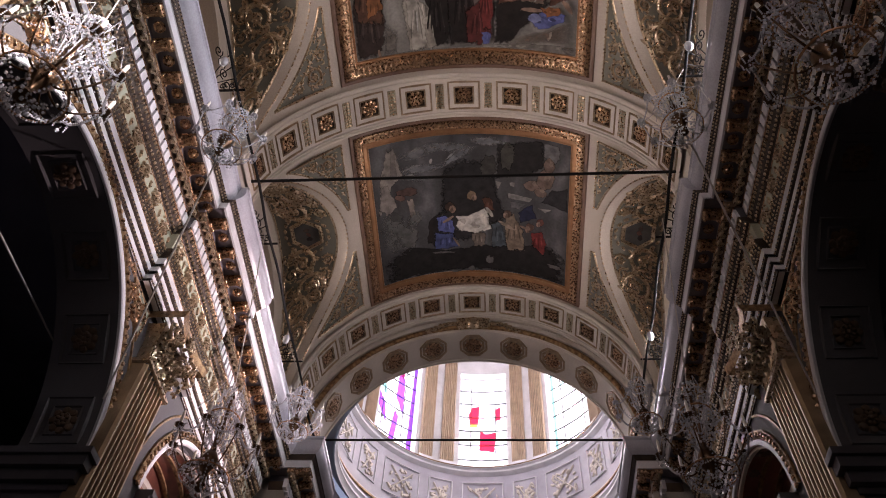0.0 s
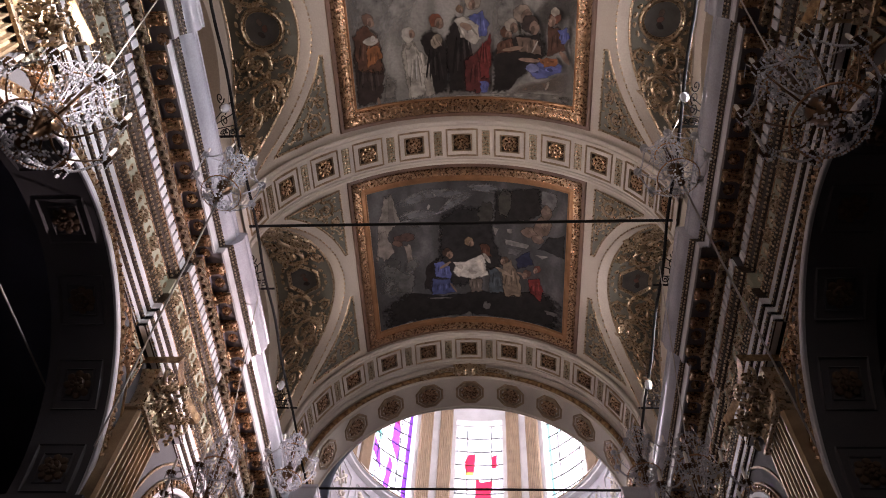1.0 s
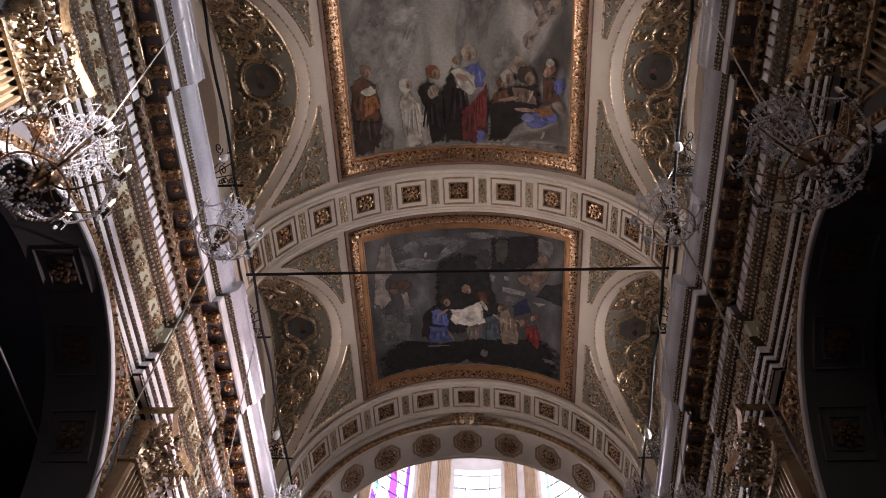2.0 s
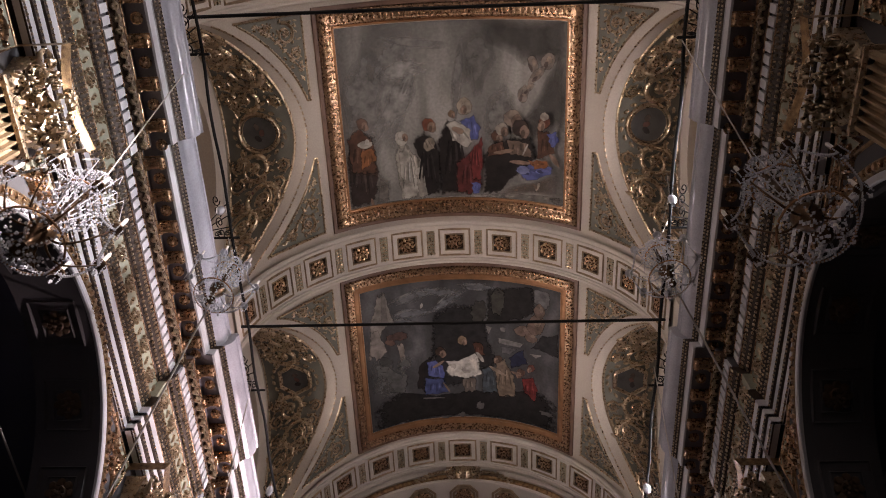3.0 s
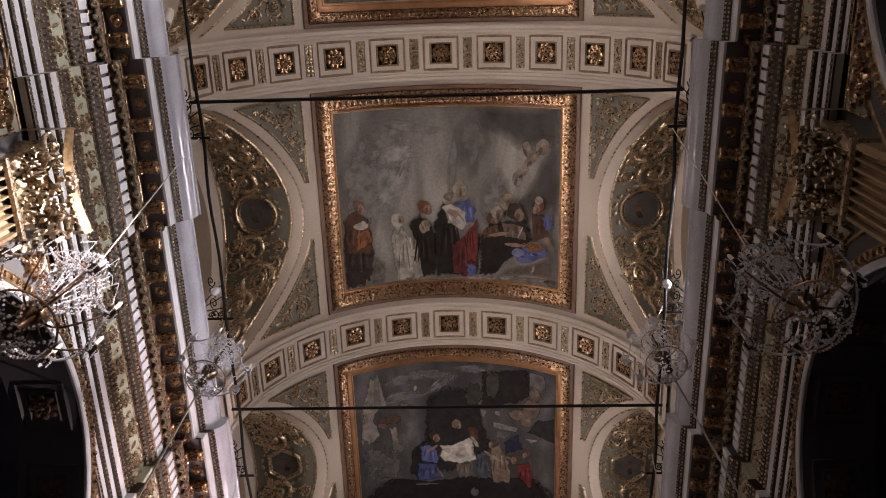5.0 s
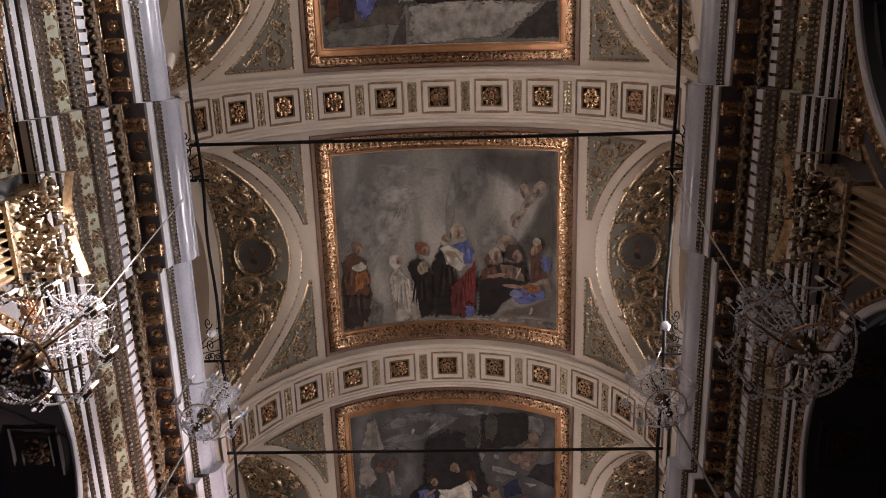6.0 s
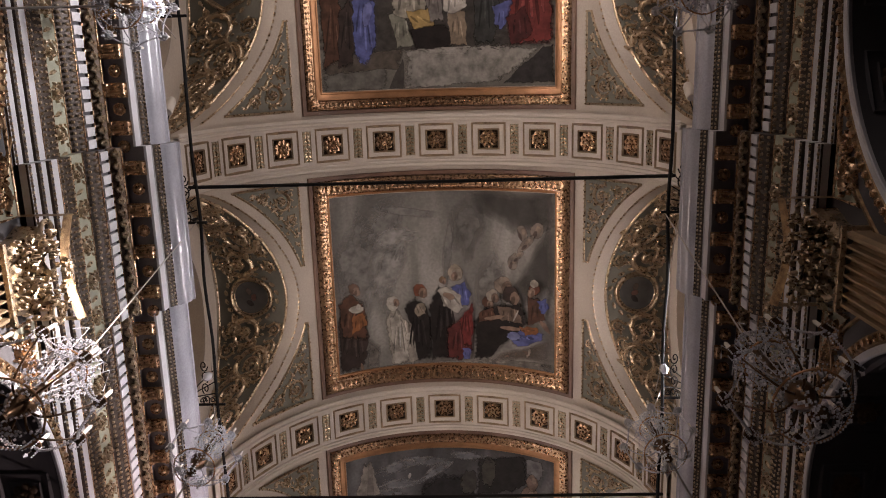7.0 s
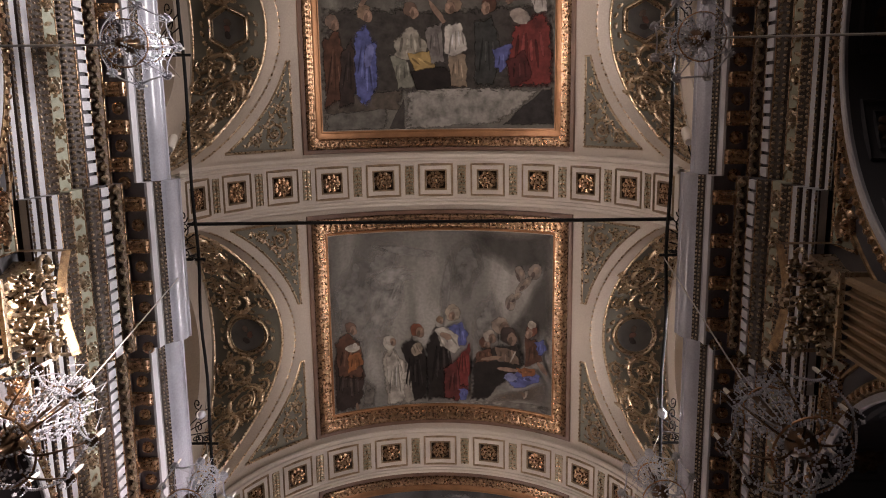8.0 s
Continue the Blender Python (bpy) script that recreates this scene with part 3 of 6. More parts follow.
def arcade(side):
    """Wall with round arches: front face, reveals and back."""
    s = Shape()
    def curve(c, r, z):
        return [(c - r * math.cos(math.pi * k / 40), z + r * math.sin(math.pi * k / 40)) for k in range(41)]
    def face(x):
        y = YW
        for c, r, z in sorted(ARCHES):
            arc = curve(c, r, z)
            s.add([(x, y, 0), (x, arc[0][0], 0), (x, arc[0][0], 16.1), (x, y, 16.1)], [(0, 1, 2, 3)])
            s.grid([[(x, p, q) for p, q in arc], [(x, p, 16.1) for p, q in arc]])
            y = arc[-1][0]
        s.add([(x, y, 0), (x, 17.0, 0), (x, 17.0, 16.1), (x, y, 16.1)], [(0, 1, 2, 3)])
    face(side * WX)
    face(side * (WX + WT))
    for c, r, z in ARCHES:
        arc = [(c - r, 0)] + curve(c, r, z) + [(c + r, 0)]
        s.grid([[(side * WX, p, q) for p, q in arc], [(side * (WX + WT), p, q) for p, q in arc]])
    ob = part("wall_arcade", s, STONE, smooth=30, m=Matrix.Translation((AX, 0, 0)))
    return tagged(ob, "stone arcade wall with round arches to the aisle, colour darkened for shade", "wall", kind="structure")


for side in (-1, 1):
    arcade(side)
    s = Shape()
    s.box(side * 5.30, side * 7.0, YW, 17.0, 15.80, 15.94)
    for y in RIBS:
        s.box(side * 5.02, side * 6.2, y - RW, y + RW, 15.95, 18.2)
    s.box(side * 5.35, side * 6.0, YW, RIBS[0] - RW, 15.95, 17.5)
    tagged(part("wall_attic", s, CREAM), "cream attic ledge and rib feet above the cornice", "wall", kind="structure")

# floor, aisles, ends
tagged(part("floor", Shape().box(-13, 13, -16.5, 36, -0.3, 0), FLOORING), "patterned polished marble church floor", "floor", kind="structure")
for side in (-1, 1):
    tagged(part("wall_aisle", Shape().box(side * 11.0, side * 11.5, -16, 18.5, 0, 15), AISLE), "grey aisle wall, colour darkened for shade", "wall", kind="structure")
    tagged(part("ceiling_aisle", Shape().box(side * 6.9, side * 11.4, -16, 18.5, 13.6, 13.9), AISLE), "aisle ceiling, colour darkened for shade", "ceiling", kind="structure")
    tagged(part("wall_aisle_end", Shape().box(side * 5.8, side * 11.5, 17.0, 17.5, 0, 16), AISLE), "grey end wall of the aisle, colour darkened for shade", "wall", kind="structure")
# unseen entrance wall, its high opening made up to hold the front lamp
front = Shape()
front.box(-13, -4.0, -16.2, -15.7, 0, 24).box(4.0, 13, -16.2, -15.7, 0, 24).box(-4, 4, -16.2, -15.7, 0, 12.6).box(-4, 4, -16.2, -15.7, 18.2, 24)
tagged(part("wall_front", front, STONE), "plain unseen entrance wall with an assumed opening for the fill lamp", "wall", kind="structure")

# ---- the chancel arch with octagons ----
OR, OZ, OY0, OY1 = 4.78, 16.5, 17.05, 18.45


def on_arch(a, y, r=OR):
    return Vector((r * math.sin(a), y, OZ + r * math.cos(a)))


top = thing("chancel_arch", "cream arch with gilt flowers in octagonal coffers", "arch", kind="structure")
A = [-1.571 + 3.142 * k / 64 for k in range(65)]
s = Shape().grid([[on_arch(a, y) for a in A] for y in (OY0, OY1)])
s.grid([[on_arch(a, OY0, r) for a in A] for r in (OR, 6.6)])
s.grid([[on_arch(a, OY1, r) for a in A] for r in (OR, 9.0)])
s.box(-7.5, -OR, OY0, OY1, 0, OZ).box(OR, 7.5, OY0, OY1, 0, OZ)
part("arch_body", s, PALE, top, smooth=40)


def swept(prof, y, arc=on_arch, r=OR):
    """A moulding swept along the arch: (radius change, y change)."""
    return Shape().grid([[arc(a, y + dy, r + dr) for dr, dy in prof] for a in A])


part("gilt_moulding", swept([(0.02, 0.0), (0.02, -0.05), (0.08, -0.10), (0.15, -0.09), (0.20, -0.03), (0.22, 0.0)], OY0), DIMGOLD, top, "gilt leaf moulding", 50)
part("cream_moulding", swept([(0.24, 0.0), (0.24, -0.08), (0.34, -0.14), (0.40, -0.10), (0.42, 0.0)], OY0), PALE, top, smooth=50)
part("inner_edge", swept([(-0.0, 0.02), (-0.05, 0.03), (-0.06, 0.07), (0.0, 0.09)], OY0), PALE, top, smooth=50)
part("inner_edge", swept([(-0.0, -0.1), (-0.05, -0.09), (-0.06, -0.04), (0.0, -0.02)], OY1), PALE, top, smooth=50)


def octagon(r, h0, h1, h2):
    s = Shape()
    ring = lambda q, z: [(q * math.cos(math.pi / 8 + k * math.pi / 4), q * math.sin(math.pi / 8 + k * math.pi / 4), z) for k in range(8)]
    s.grid([ring(r, h0), ring(r * 0.95, h1), ring(r * 0.86, h1), ring(r * 0.80, h0), ring(r * 0.74, h2), ring(r * 0.64, h2), ring(r * 0.58, h0)], True)
    return s.mesh("octagon_moulding")


OCT_ME = octagon(0.52, 0.0, -0.05, -0.03)
ring = [(0.33 * math.cos(math.pi / 8 + k * math.pi / 4), 0.33 * math.sin(math.pi / 8 + k * math.pi / 4), -0.006) for k in range(8)]
OCTBACK_ME = Shape().add(ring, [tuple(range(8))]).mesh("octagon_ground")
OCTROSE_ME = rosette(0.31, 0.08, 8)
for k in range(-5, 6):
    a = k * radians(16.4)
    m = axes(on_arch(a, (OY0 + OY1) / 2), (math.cos(a), 0, -math.sin(a)), (0, 1, 0), (math.sin(a), 0, math.cos(a)))
    part("octagon_moulding", OCT_ME, PALEGOLD, top, m=m)
    part("octagon_ground", OCTBACK_ME, UMBER, top, m=m)
    part("rosette", OCTROSE_ME, GOLD, top, "gilt rosette", m=m @ Matrix.Translation((0, 0, -0.008)))

# vault strip between the last rib and the chancel arch
s = Shape().grid([[on_vault(a, y, RV) for a in A] for y in (RIBS[3] + RW, OY0 + 0.05)])
tagged(part("ceiling", s, CREAM, smooth=40), "cream vault strip beside the chancel arch", "vault", kind="structure")

# ---- the drum of the dome ----
DY, DR = 24.2, 5.95
SILL, HEAD, DTOP = 26.1, 32.6, 35.0
NWIN = 8
top = thing("drum", "white and lilac dome drum with tall windows and ochre pilasters", "dome drum", kind="structure")


def on_drum(a, z, r=DR):
    """a: angle from the far point of the drum, clockwise from above."""
    return Vector((r * math.sin(a), DY + r * math.cos(a), z))


WA = 1.22 / DR                          # half angle of a window
s = Shape()
for k in range(NWIN):
    c = k * 2 * math.pi / NWIN
    a0, a1 = c + WA, c + 2 * math.pi / NWIN - WA
    seg = [a0 + (a1 - a0) * j / 8 for j in range(9)]
    s.grid([[on_drum(a, z) for a in seg] for z in (SILL, HEAD)])
    for a in (c - WA, c + WA):
        s.grid([[on_drum(a, z, r) for r in (DR, DR + 0.5)] for z in (SILL, HEAD)])
    win = [c - WA + 2 * WA * j / 4 for j in range(5)]
    s.grid([[on_drum(a, HEAD, r) for a in win] for r in (DR, DR + 0.5)])
full = [2 * math.pi * j / 96 for j in range(97)]
s.grid([[on_drum(a, z) for a in full] for z in (HEAD, DTOP)])
s.grid([[on_drum(a, DTOP + DR * 0.9 * math.sin(t), DR * math.cos(t)) for a in full] for t in [1.5 * j / 10 for j in range(11)]])
part("drum_wall", s, WHITE, top, smooth=30)
part("panel_band", Shape().grid([[on_drum(a, z) for a in full] for z in (22.9, SILL - 0.35)]), LILAC, top, "lilac grey panel band", 30)


def hoop(prof):
    return Shape().grid([[on_drum(a, z, DR + r) for a in full] for r, z in prof])


part("ring_cornice", hoop([(0.5, SILL), (-0.30, SILL), (-0.32, SILL - 0.10), (-0.22, SILL - 0.16), (-0.2, SILL - 0.24), (-0.08, SILL - 0.32), (0, SILL - 0.36)]), WHITE, top, smooth=40)
part("gilt_ring", hoop([(-0.325, SILL - 0.01), (-0.35, SILL - 0.04), (-0.325, SILL - 0.08)]), DIMGOLD, top, smooth=40)
for z, w in ((22.9, 0.35), (22.4, 0.55), (21.9, 0.7)):
    part("lower_ring", hoop([(0.1, z + 0.02), (-w + 0.3, z), (-w + 0.28, z - 0.12), (-w + 0.36, z - 0.2), (-w + 0.40, z - 0.4), (-w + 0.34, z - 0.5)]), WHITE, top, smooth=40)
part("gilt_ring", hoop([(-0.055, 22.87), (-0.09, 22.82), (-0.09, 22.74), (-0.04, 22.70)]), DIMGOLD, top, smooth=40)
far = [-2.33 + 4.66 * j / 60 for j in range(61)]
s = Shape().grid([[on_drum(a, z, DR + r) for a in far] for r, z in ((0.0, 21.4), (0.4, 20.6), (1.2, 19.8), (2.2, 19.0), (2.2, 10.0), (2.2, 0.0))])
part("pendentive_shell", s, LILAC, top, "lilac pendentives and walls under the drum", 40)

# gilt pilasters in pairs between the windows
for k in range(NWIN):
    for d in (-1, 1):
        c = (k + 0.5) * 2 * math.pi / NWIN + d * 0.092
        p = Shape()
        w = 0.34 / DR
        cols = []
        for j in range(15):
            a = c - w + 2 * w * j / 14
            cols.append((a, -0.16 if j % 2 else -0.11))
        p.grid([[on_drum(a, z, DR + r) for a, r in cols] for z in (SILL + 0.25, HEAD + 1.2)])
        p.grid([[on_drum(c + e * w, z, DR + r) for r in (0, -0.13)] for e in (-1,) for z in (SILL, HEAD + 1.2)])
        p.grid([[on_drum(c + e * w, z, DR + r) for r in (0, -0.13)] for e in (1,) for z in (SILL, HEAD + 1.2)])
        part("pilaster", p, OCHRE_STONE, top, "fluted ochre pilaster")
        b = Shape().grid([[on_drum(c + w * 1.15 * e, z, DR - 0.19) for e in (-1, 0, 1)] for z in (SILL, SILL + 0.25)])
        part("pilaster_base", b, WHITE, top)

# ---- lunettes: walls with windows, green panels, spandrels ----
BAYS = tuple((RIBS[i] + RW, RIBS[i + 1] - RW) for i in range(3))
YELLOW = mat("yellowed_blind", (0.50, 0.37, 0.23), 0.7, spread=0.1, scale=2, bump=0.08)


def web(side, yc, half):
    """Surface of a lunette: u along the nave from the bay's middle, v from the groin towards the wall."""
    def surf(u, v, h):
        g = groin_angle(side, u, half)
        q = max(0.08, 1 - (u / half) ** 2)
        slope = -RISE[side] * u / half ** 2 / math.sqrt(q)
        n = Vector((0, slope, -1)).normalized()
        return Vector((side * (RV * math.sin(g) + v), yc + u, lunette_z(side, u, half))) + h * n
    return surf


def room(side, u, half):
    """Width of a lunette from groin to wall."""
    return LX - RV * math.sin(groin_angle(side, u, half))


def barrel(side):
    return lambda u, v, h: on_vault(side * u / RV, v, RV - h)


def lunette(side, y0, y1, medal):
    yc, half = (y0 + y1) / 2, (y1 - y0) / 2
    surf = web(side, yc, half)
    # wall with an arched window
    s = Shape()
    ww, zs, rise = 2.05, 17.5, 1.85
    us = [-half + 2 * half * k / 48 for k in range(49)]
    hole = lambda u: zs + rise * math.sqrt(max(0, 1 - (u / ww) ** 2)) if abs(u) < ww else None
    cols = sorted(us + [-ww, ww])
    for a, b in zip(cols, cols[1:]):
        m = (a + b) / 2
        lo = (lambda u: 15.95) if abs(m) > ww else (lambda u: hole(u) or zs)
        s.add([(side * LX, yc + u, z) for u, z in ((a, lo(a)), (b, lo(b)), (b, lunette_z(side, b, half) + 0.05), (a, lunette_z(side, a, half) + 0.05))], [(0, 1, 2, 3)])
    arc = [(ww * math.sin(t), zs + rise * math.cos(t)) for t in [-1.57 + 3.14 * k / 24 for k in range(25)]]
    s.grid([[(side * x, yc + u, z) for u, z in arc] for x in (LX, LX + 0.55)])
    top = tagged(part("window_lunette", s, CREAM, smooth=30), "cream lunette wall round an arched window", "window", "lunette windows", "structure")
    # panes and bars
    for j in range(4):
        u0, u1 = -ww + 2 * ww * j / 4, -ww + 2 * ww * (j + 1) / 4
        seg = [u0 + 0.03 + (u1 - u0 - 0.06) * k / 6 for k in range(7)]
        rows = [[(side * (LX + 0.42), yc + u, 16.0) for u in seg], [(side * (LX + 0.42), yc + u, max(zs, hole(u) or zs)) for u in seg]]
        part("pane", Shape().grid(rows), YELLOW, top, "yellowed window blind")
    b = Shape()
    for j in range(1, 4):
        u = -ww + 2 * ww * j / 4
        b.box(side * (LX + 0.36), side * (LX + 0.42), yc + u - 0.03, yc + u + 0.03, 16.0, hole(u))
    part("window_grille", b, IRON, top)
    # wall-side arch line
    line = [(u, room(side, u, half) - 0.02) for u in [-half * 0.985 + 2 * half * 0.985 * k / 60 for k in range(61)]]
    s = Shape()
    relief(s, surf, line, 0.06, 0.05)
    part("arch_line", s, PALE, top, smooth=50)
    # green panel
    deco = thing("lunette_panel", "grey-green lunette panel with gilt scrollwork and a %s medallion" % medal, "relief panel", "lunette panels")
    edge, gap = 0.30, 0.05
    um = half
    while room(side, um, half) < edge + gap + 0.03:
        um -= 0.01
    uu = [-um + 2 * um * k / 50 for k in range(51)]
    vin, vout = (lambda u: edge), (lambda u: room(side, u, half) - gap)
    part("ground", Shape().grid([[surf(u, vin(u) + (vout(u) - vin(u)) * k / 4, 0.012) for k in range(5)] for u in uu]), GREEN, deco, "grey-green painted ground", 40)
    rim = [(u, vin(u)) for u in uu] + [(u, vout(u)) for u in uu[::-1]]
    s = Shape()
    relief(s, surf, rim, 0.035, 0.05, True)
    part("gilt_rim", s, GILT, deco, "thin gilt rim", 50)
    s = Shape()
    for sg in (-1, 1):
        for f, hand in ((0.30, 1), (0.52, -1), (0.70, 1), (0.84, -1), (0.93, 1)):
            u = sg * um * f
            w = vout(u) - vin(u)
            vc = (vin(u) + vout(u)) / 2 + (0.10 * w if hand > 0 else -0.10 * w)
            r = min(0.36 * w, 0.42)
            volute(s, surf, u, vc, r, math.pi * (0.5 if hand > 0 else 1.5), hand * sg, 0.075 * (0.4 + r * 1.6), 0.09)
        for f, off, r in ((0.27, 0.33, 0.20), (0.27, -0.36, 0.17), (0.42, 0.34, 0.2), (0.41, -0.34, 0.19), (0.58, 0.33, 0.16), (0.60, -0.33, 0.15)):
            u = sg * um * f
            w = vout(u) - vin(u)
            volute(s, surf, u, (vin(u) + vout(u)) / 2 + off * w, min(r, 0.17 * w), 1.2 + 3 * f, -sg if off > 0 else sg, 0.04, 0.08)
        stem = [(sg * um * (0.13 + 0.85 * k / 30), 0) for k in range(31)]
        stem = [(u, (vin(u) + vout(u)) / 2 + 0.30 * (vout(u) - vin(u)) * math.sin(9.0 * abs(u) / um)) for u, _ in stem]
        relief(s, surf, stem, 0.04, 0.07)
        for k in range(2, 30):
            u, v = stem[k]
            d = 0.10 * (1 if k % 2 else -1)
            if vin(u) + 0.06 < v + d < vout(u) - 0.06:
                boss(s, surf, u, v + d, 0.085, 0.04, 0.07, sg * (0.7 if k % 2 else -0.7))
    rnd = random.Random(int(yc * 10) + side)
    for _ in range(150):
        u = rnd.uniform(-um * 0.92, um * 0.92)
        w = vout(u) - vin(u)
        v = vin(u) + w * rnd.uniform(0.12, 0.88)
        if abs(u) > 0.70:
            boss(s, surf, u, v, rnd.uniform(0.04, 0.085), rnd.uniform(0.018, 0.034), 0.055, rnd.uniform(0, 3.1), 6)
    vm = (edge + room(side, 0, half) - gap) / 2
    n = 28 if medal == "round" else 6
    ring = [(0.50 * math.cos(2 * math.pi * k / n), vm + 0.50 * math.sin(2 * math.pi * k / n)) for k in range(n)]
    if n == 6:
        ring = [(a[0] + (b[0] - a[0]) * j / 5, a[1] + (b[1] - a[1]) * j / 5) for a, b in zip(ring, ring[1:] + ring[:1]) for j in range(5)]
    relief(s, surf, ring, 0.05, 0.10, True)
    relief(s, surf, [(u * 0.86, vm + (v - vm) * 0.86) for u, v in ring], 0.02, 0.05, True)
    for k in range(18):
        a = 2 * math.pi * k / 18
        v = vm + 0.64 * math.sin(a)
        if edge < v < room(side, 0.5, half) - gap:
            boss(s, surf, 0.64 * math.cos(a), v, 0.09, 0.05, 0.08, a + 1.2)
    part("gilt_scrollwork", s, GILT, deco, "raised gilt scrolls and leaves", 50)
    s = blot([(u * 0.85, vm + (v - vm) * 0.85) for u, v in ring], surf, 0.03)
    part("medallion", s, MEDAL, deco, "dark green-grey medallion")
    rnd = random.Random(int(yc) + 3 * side)
    for k in range(3):
        part("painted_shape", blot(oval(-0.15 + 0.15 * k, vm + rnd.uniform(-0.06, 0.06), 0.1, 0.07, rnd.uniform(0, 3)), surf, 0.034 + 0.001 * k),
             paint(((0.18, 0.14, 0.12), (0.22, 0.12, 0.10), (0.06, 0.05, 0.05))[k]), deco)
    # gilt dashes beside the groin, on the barrel
    sb = barrel(side)
    s = Shape()
    gu = lambda u: RV * groin_angle(side, u, half)
    k, u = 0, -half * 0.93
    while u < half * 0.93:
        relief(s, sb, [(gu(u + d) - 0.02, yc + u + d) for d in (0, 0.045, 0.09)], 0.024, 0.03)
        u += 0.155 * max(0.42, math.sqrt(1 - (u / half) ** 2))
    tagged(part("dash_band", s, GILT, deco, "row of small gilt dashes", 50), kind="stuff")
    # spandrels
    for sg in (-1, 1):
        sp = thing("spandrel_panel", "triangular grey-green spandrel panel with gilt leaf scrolls", "relief panel", "spandrel panels")
        u_in = 3.68 if side < 0 else 3.95
        ua, ub = half - 0.30, 0.75
        rows, inner, outer = [], [], []
        for k in range(21):
            d = ub + (ua - ub) * k / 20
            o = max(u_in + 0.02, gu(d) - 0.27 - 0.30 * (d / half) ** 2)
            inner.append((u_in, yc + sg * d))
            outer.append((o, yc + sg * d))
            rows.append([sb(u_in + (o - u_in) * j / 4, yc + sg * d, 0.01) for j in range(5)])
        part("ground", Shape().grid(rows), GREEN, sp, "grey-green painted ground", 40)
        s = Shape()
        relief(s, sb, inner + outer[::-1], 0.03, 0.04, True)
        line = inner + outer[::-1]
        for a, b in zip(line, line[1:] + line[:1]):
            m = max(1, int(math.hypot(b[0] - a[0], b[1] - a[1]) / 0.085))
            for j in range(m):
                boss(s, lambda p, q, h: sb(p, q, 0.03 + h), a[0] + (b[0] - a[0]) * j / m, a[1] + (b[1] - a[1]) * j / m, 0.03, 0.03, 0.03, 0, 5)
        d0 = ua - 0.42
        volute(s, sb, u_in + 0.50, yc + sg * d0, 0.27, sg * 1.2, sg, 0.05, 0.07)
        volute(s, sb, u_in + 1.02, yc + sg * (ua - 0.24), 0.15, sg * 0.4, -sg, 0.03, 0.06)
        volute(s, sb, u_in + 0.24, yc + sg * (d0 - 0.50), 0.15, sg * 2.0, -sg, 0.03, 0.06)
        stem = [(u_in + 1.35 - 1.2 * t, yc + sg * (ua - 0.14 - 1.15 * t ** 1.4)) for t in [j / 12 for j in range(13)]]
        relief(s, sb, stem, 0.022, 0.05)
        for j, (u, v) in enumerate(stem[:-2]):
            boss(s, sb, u, v, 0.09, 0.035, 0.06, (1.1 if j % 2 else -0.5) * sg)
        rnd = random.Random(sg + 5)
        for j in range(46):
            d = rnd.uniform(ub + 0.5, ua - 0.08)
            o = gu(d) - 0.36 - 0.30 * (d / half) ** 2
            if o > u_in + 0.15:
                boss(s, sb, rnd.uniform(u_in + 0.08, o), yc + sg * d, rnd.uniform(0.035, 0.07), 0.025, 0.05, rnd.uniform(0, 3.1), 6)
        part("gilt_leafwork", s, GILT, sp, "raised gilt leaf scrolls", 50)


MEDAL = mat("dark_medallion", (0.11, 0.11, 0.105), 0.5, spread=0.2, scale=3, bump=0.1)
for i, (y0, y1) in enumerate(BAYS):
    for side in (-1, 1):
        lunette(side, y0, y1, "round" if i == 1 else "six-sided")

# ---- paintings ----
def scheme(y0, y1, left, right, top, foot):
    """Turns a sketch's own numbers into places on the canvas; each side is (start, end), each end (middle, sag)."""
    hu = PAINT_HALF - 0.43
    mid, wide = (left[0] + right[0]) / 2, (right[0] - left[0]) / 2
    def at(px, py):
        q = ((px - mid) / wide) ** 2
        a, b = top[0] + top[1] * q, foot[0] + foot[1] * q
        f = (py - a) / (b - a)
        x0, x1 = left[0] + (left[1] - left[0]) * f, right[0] + (right[1] - right[0]) * f
        return (-hu + 2 * hu * (px - x0) / (x1 - x0), y0 + 0.43 + (y1 - y0 - 0.86) * f)
    return at


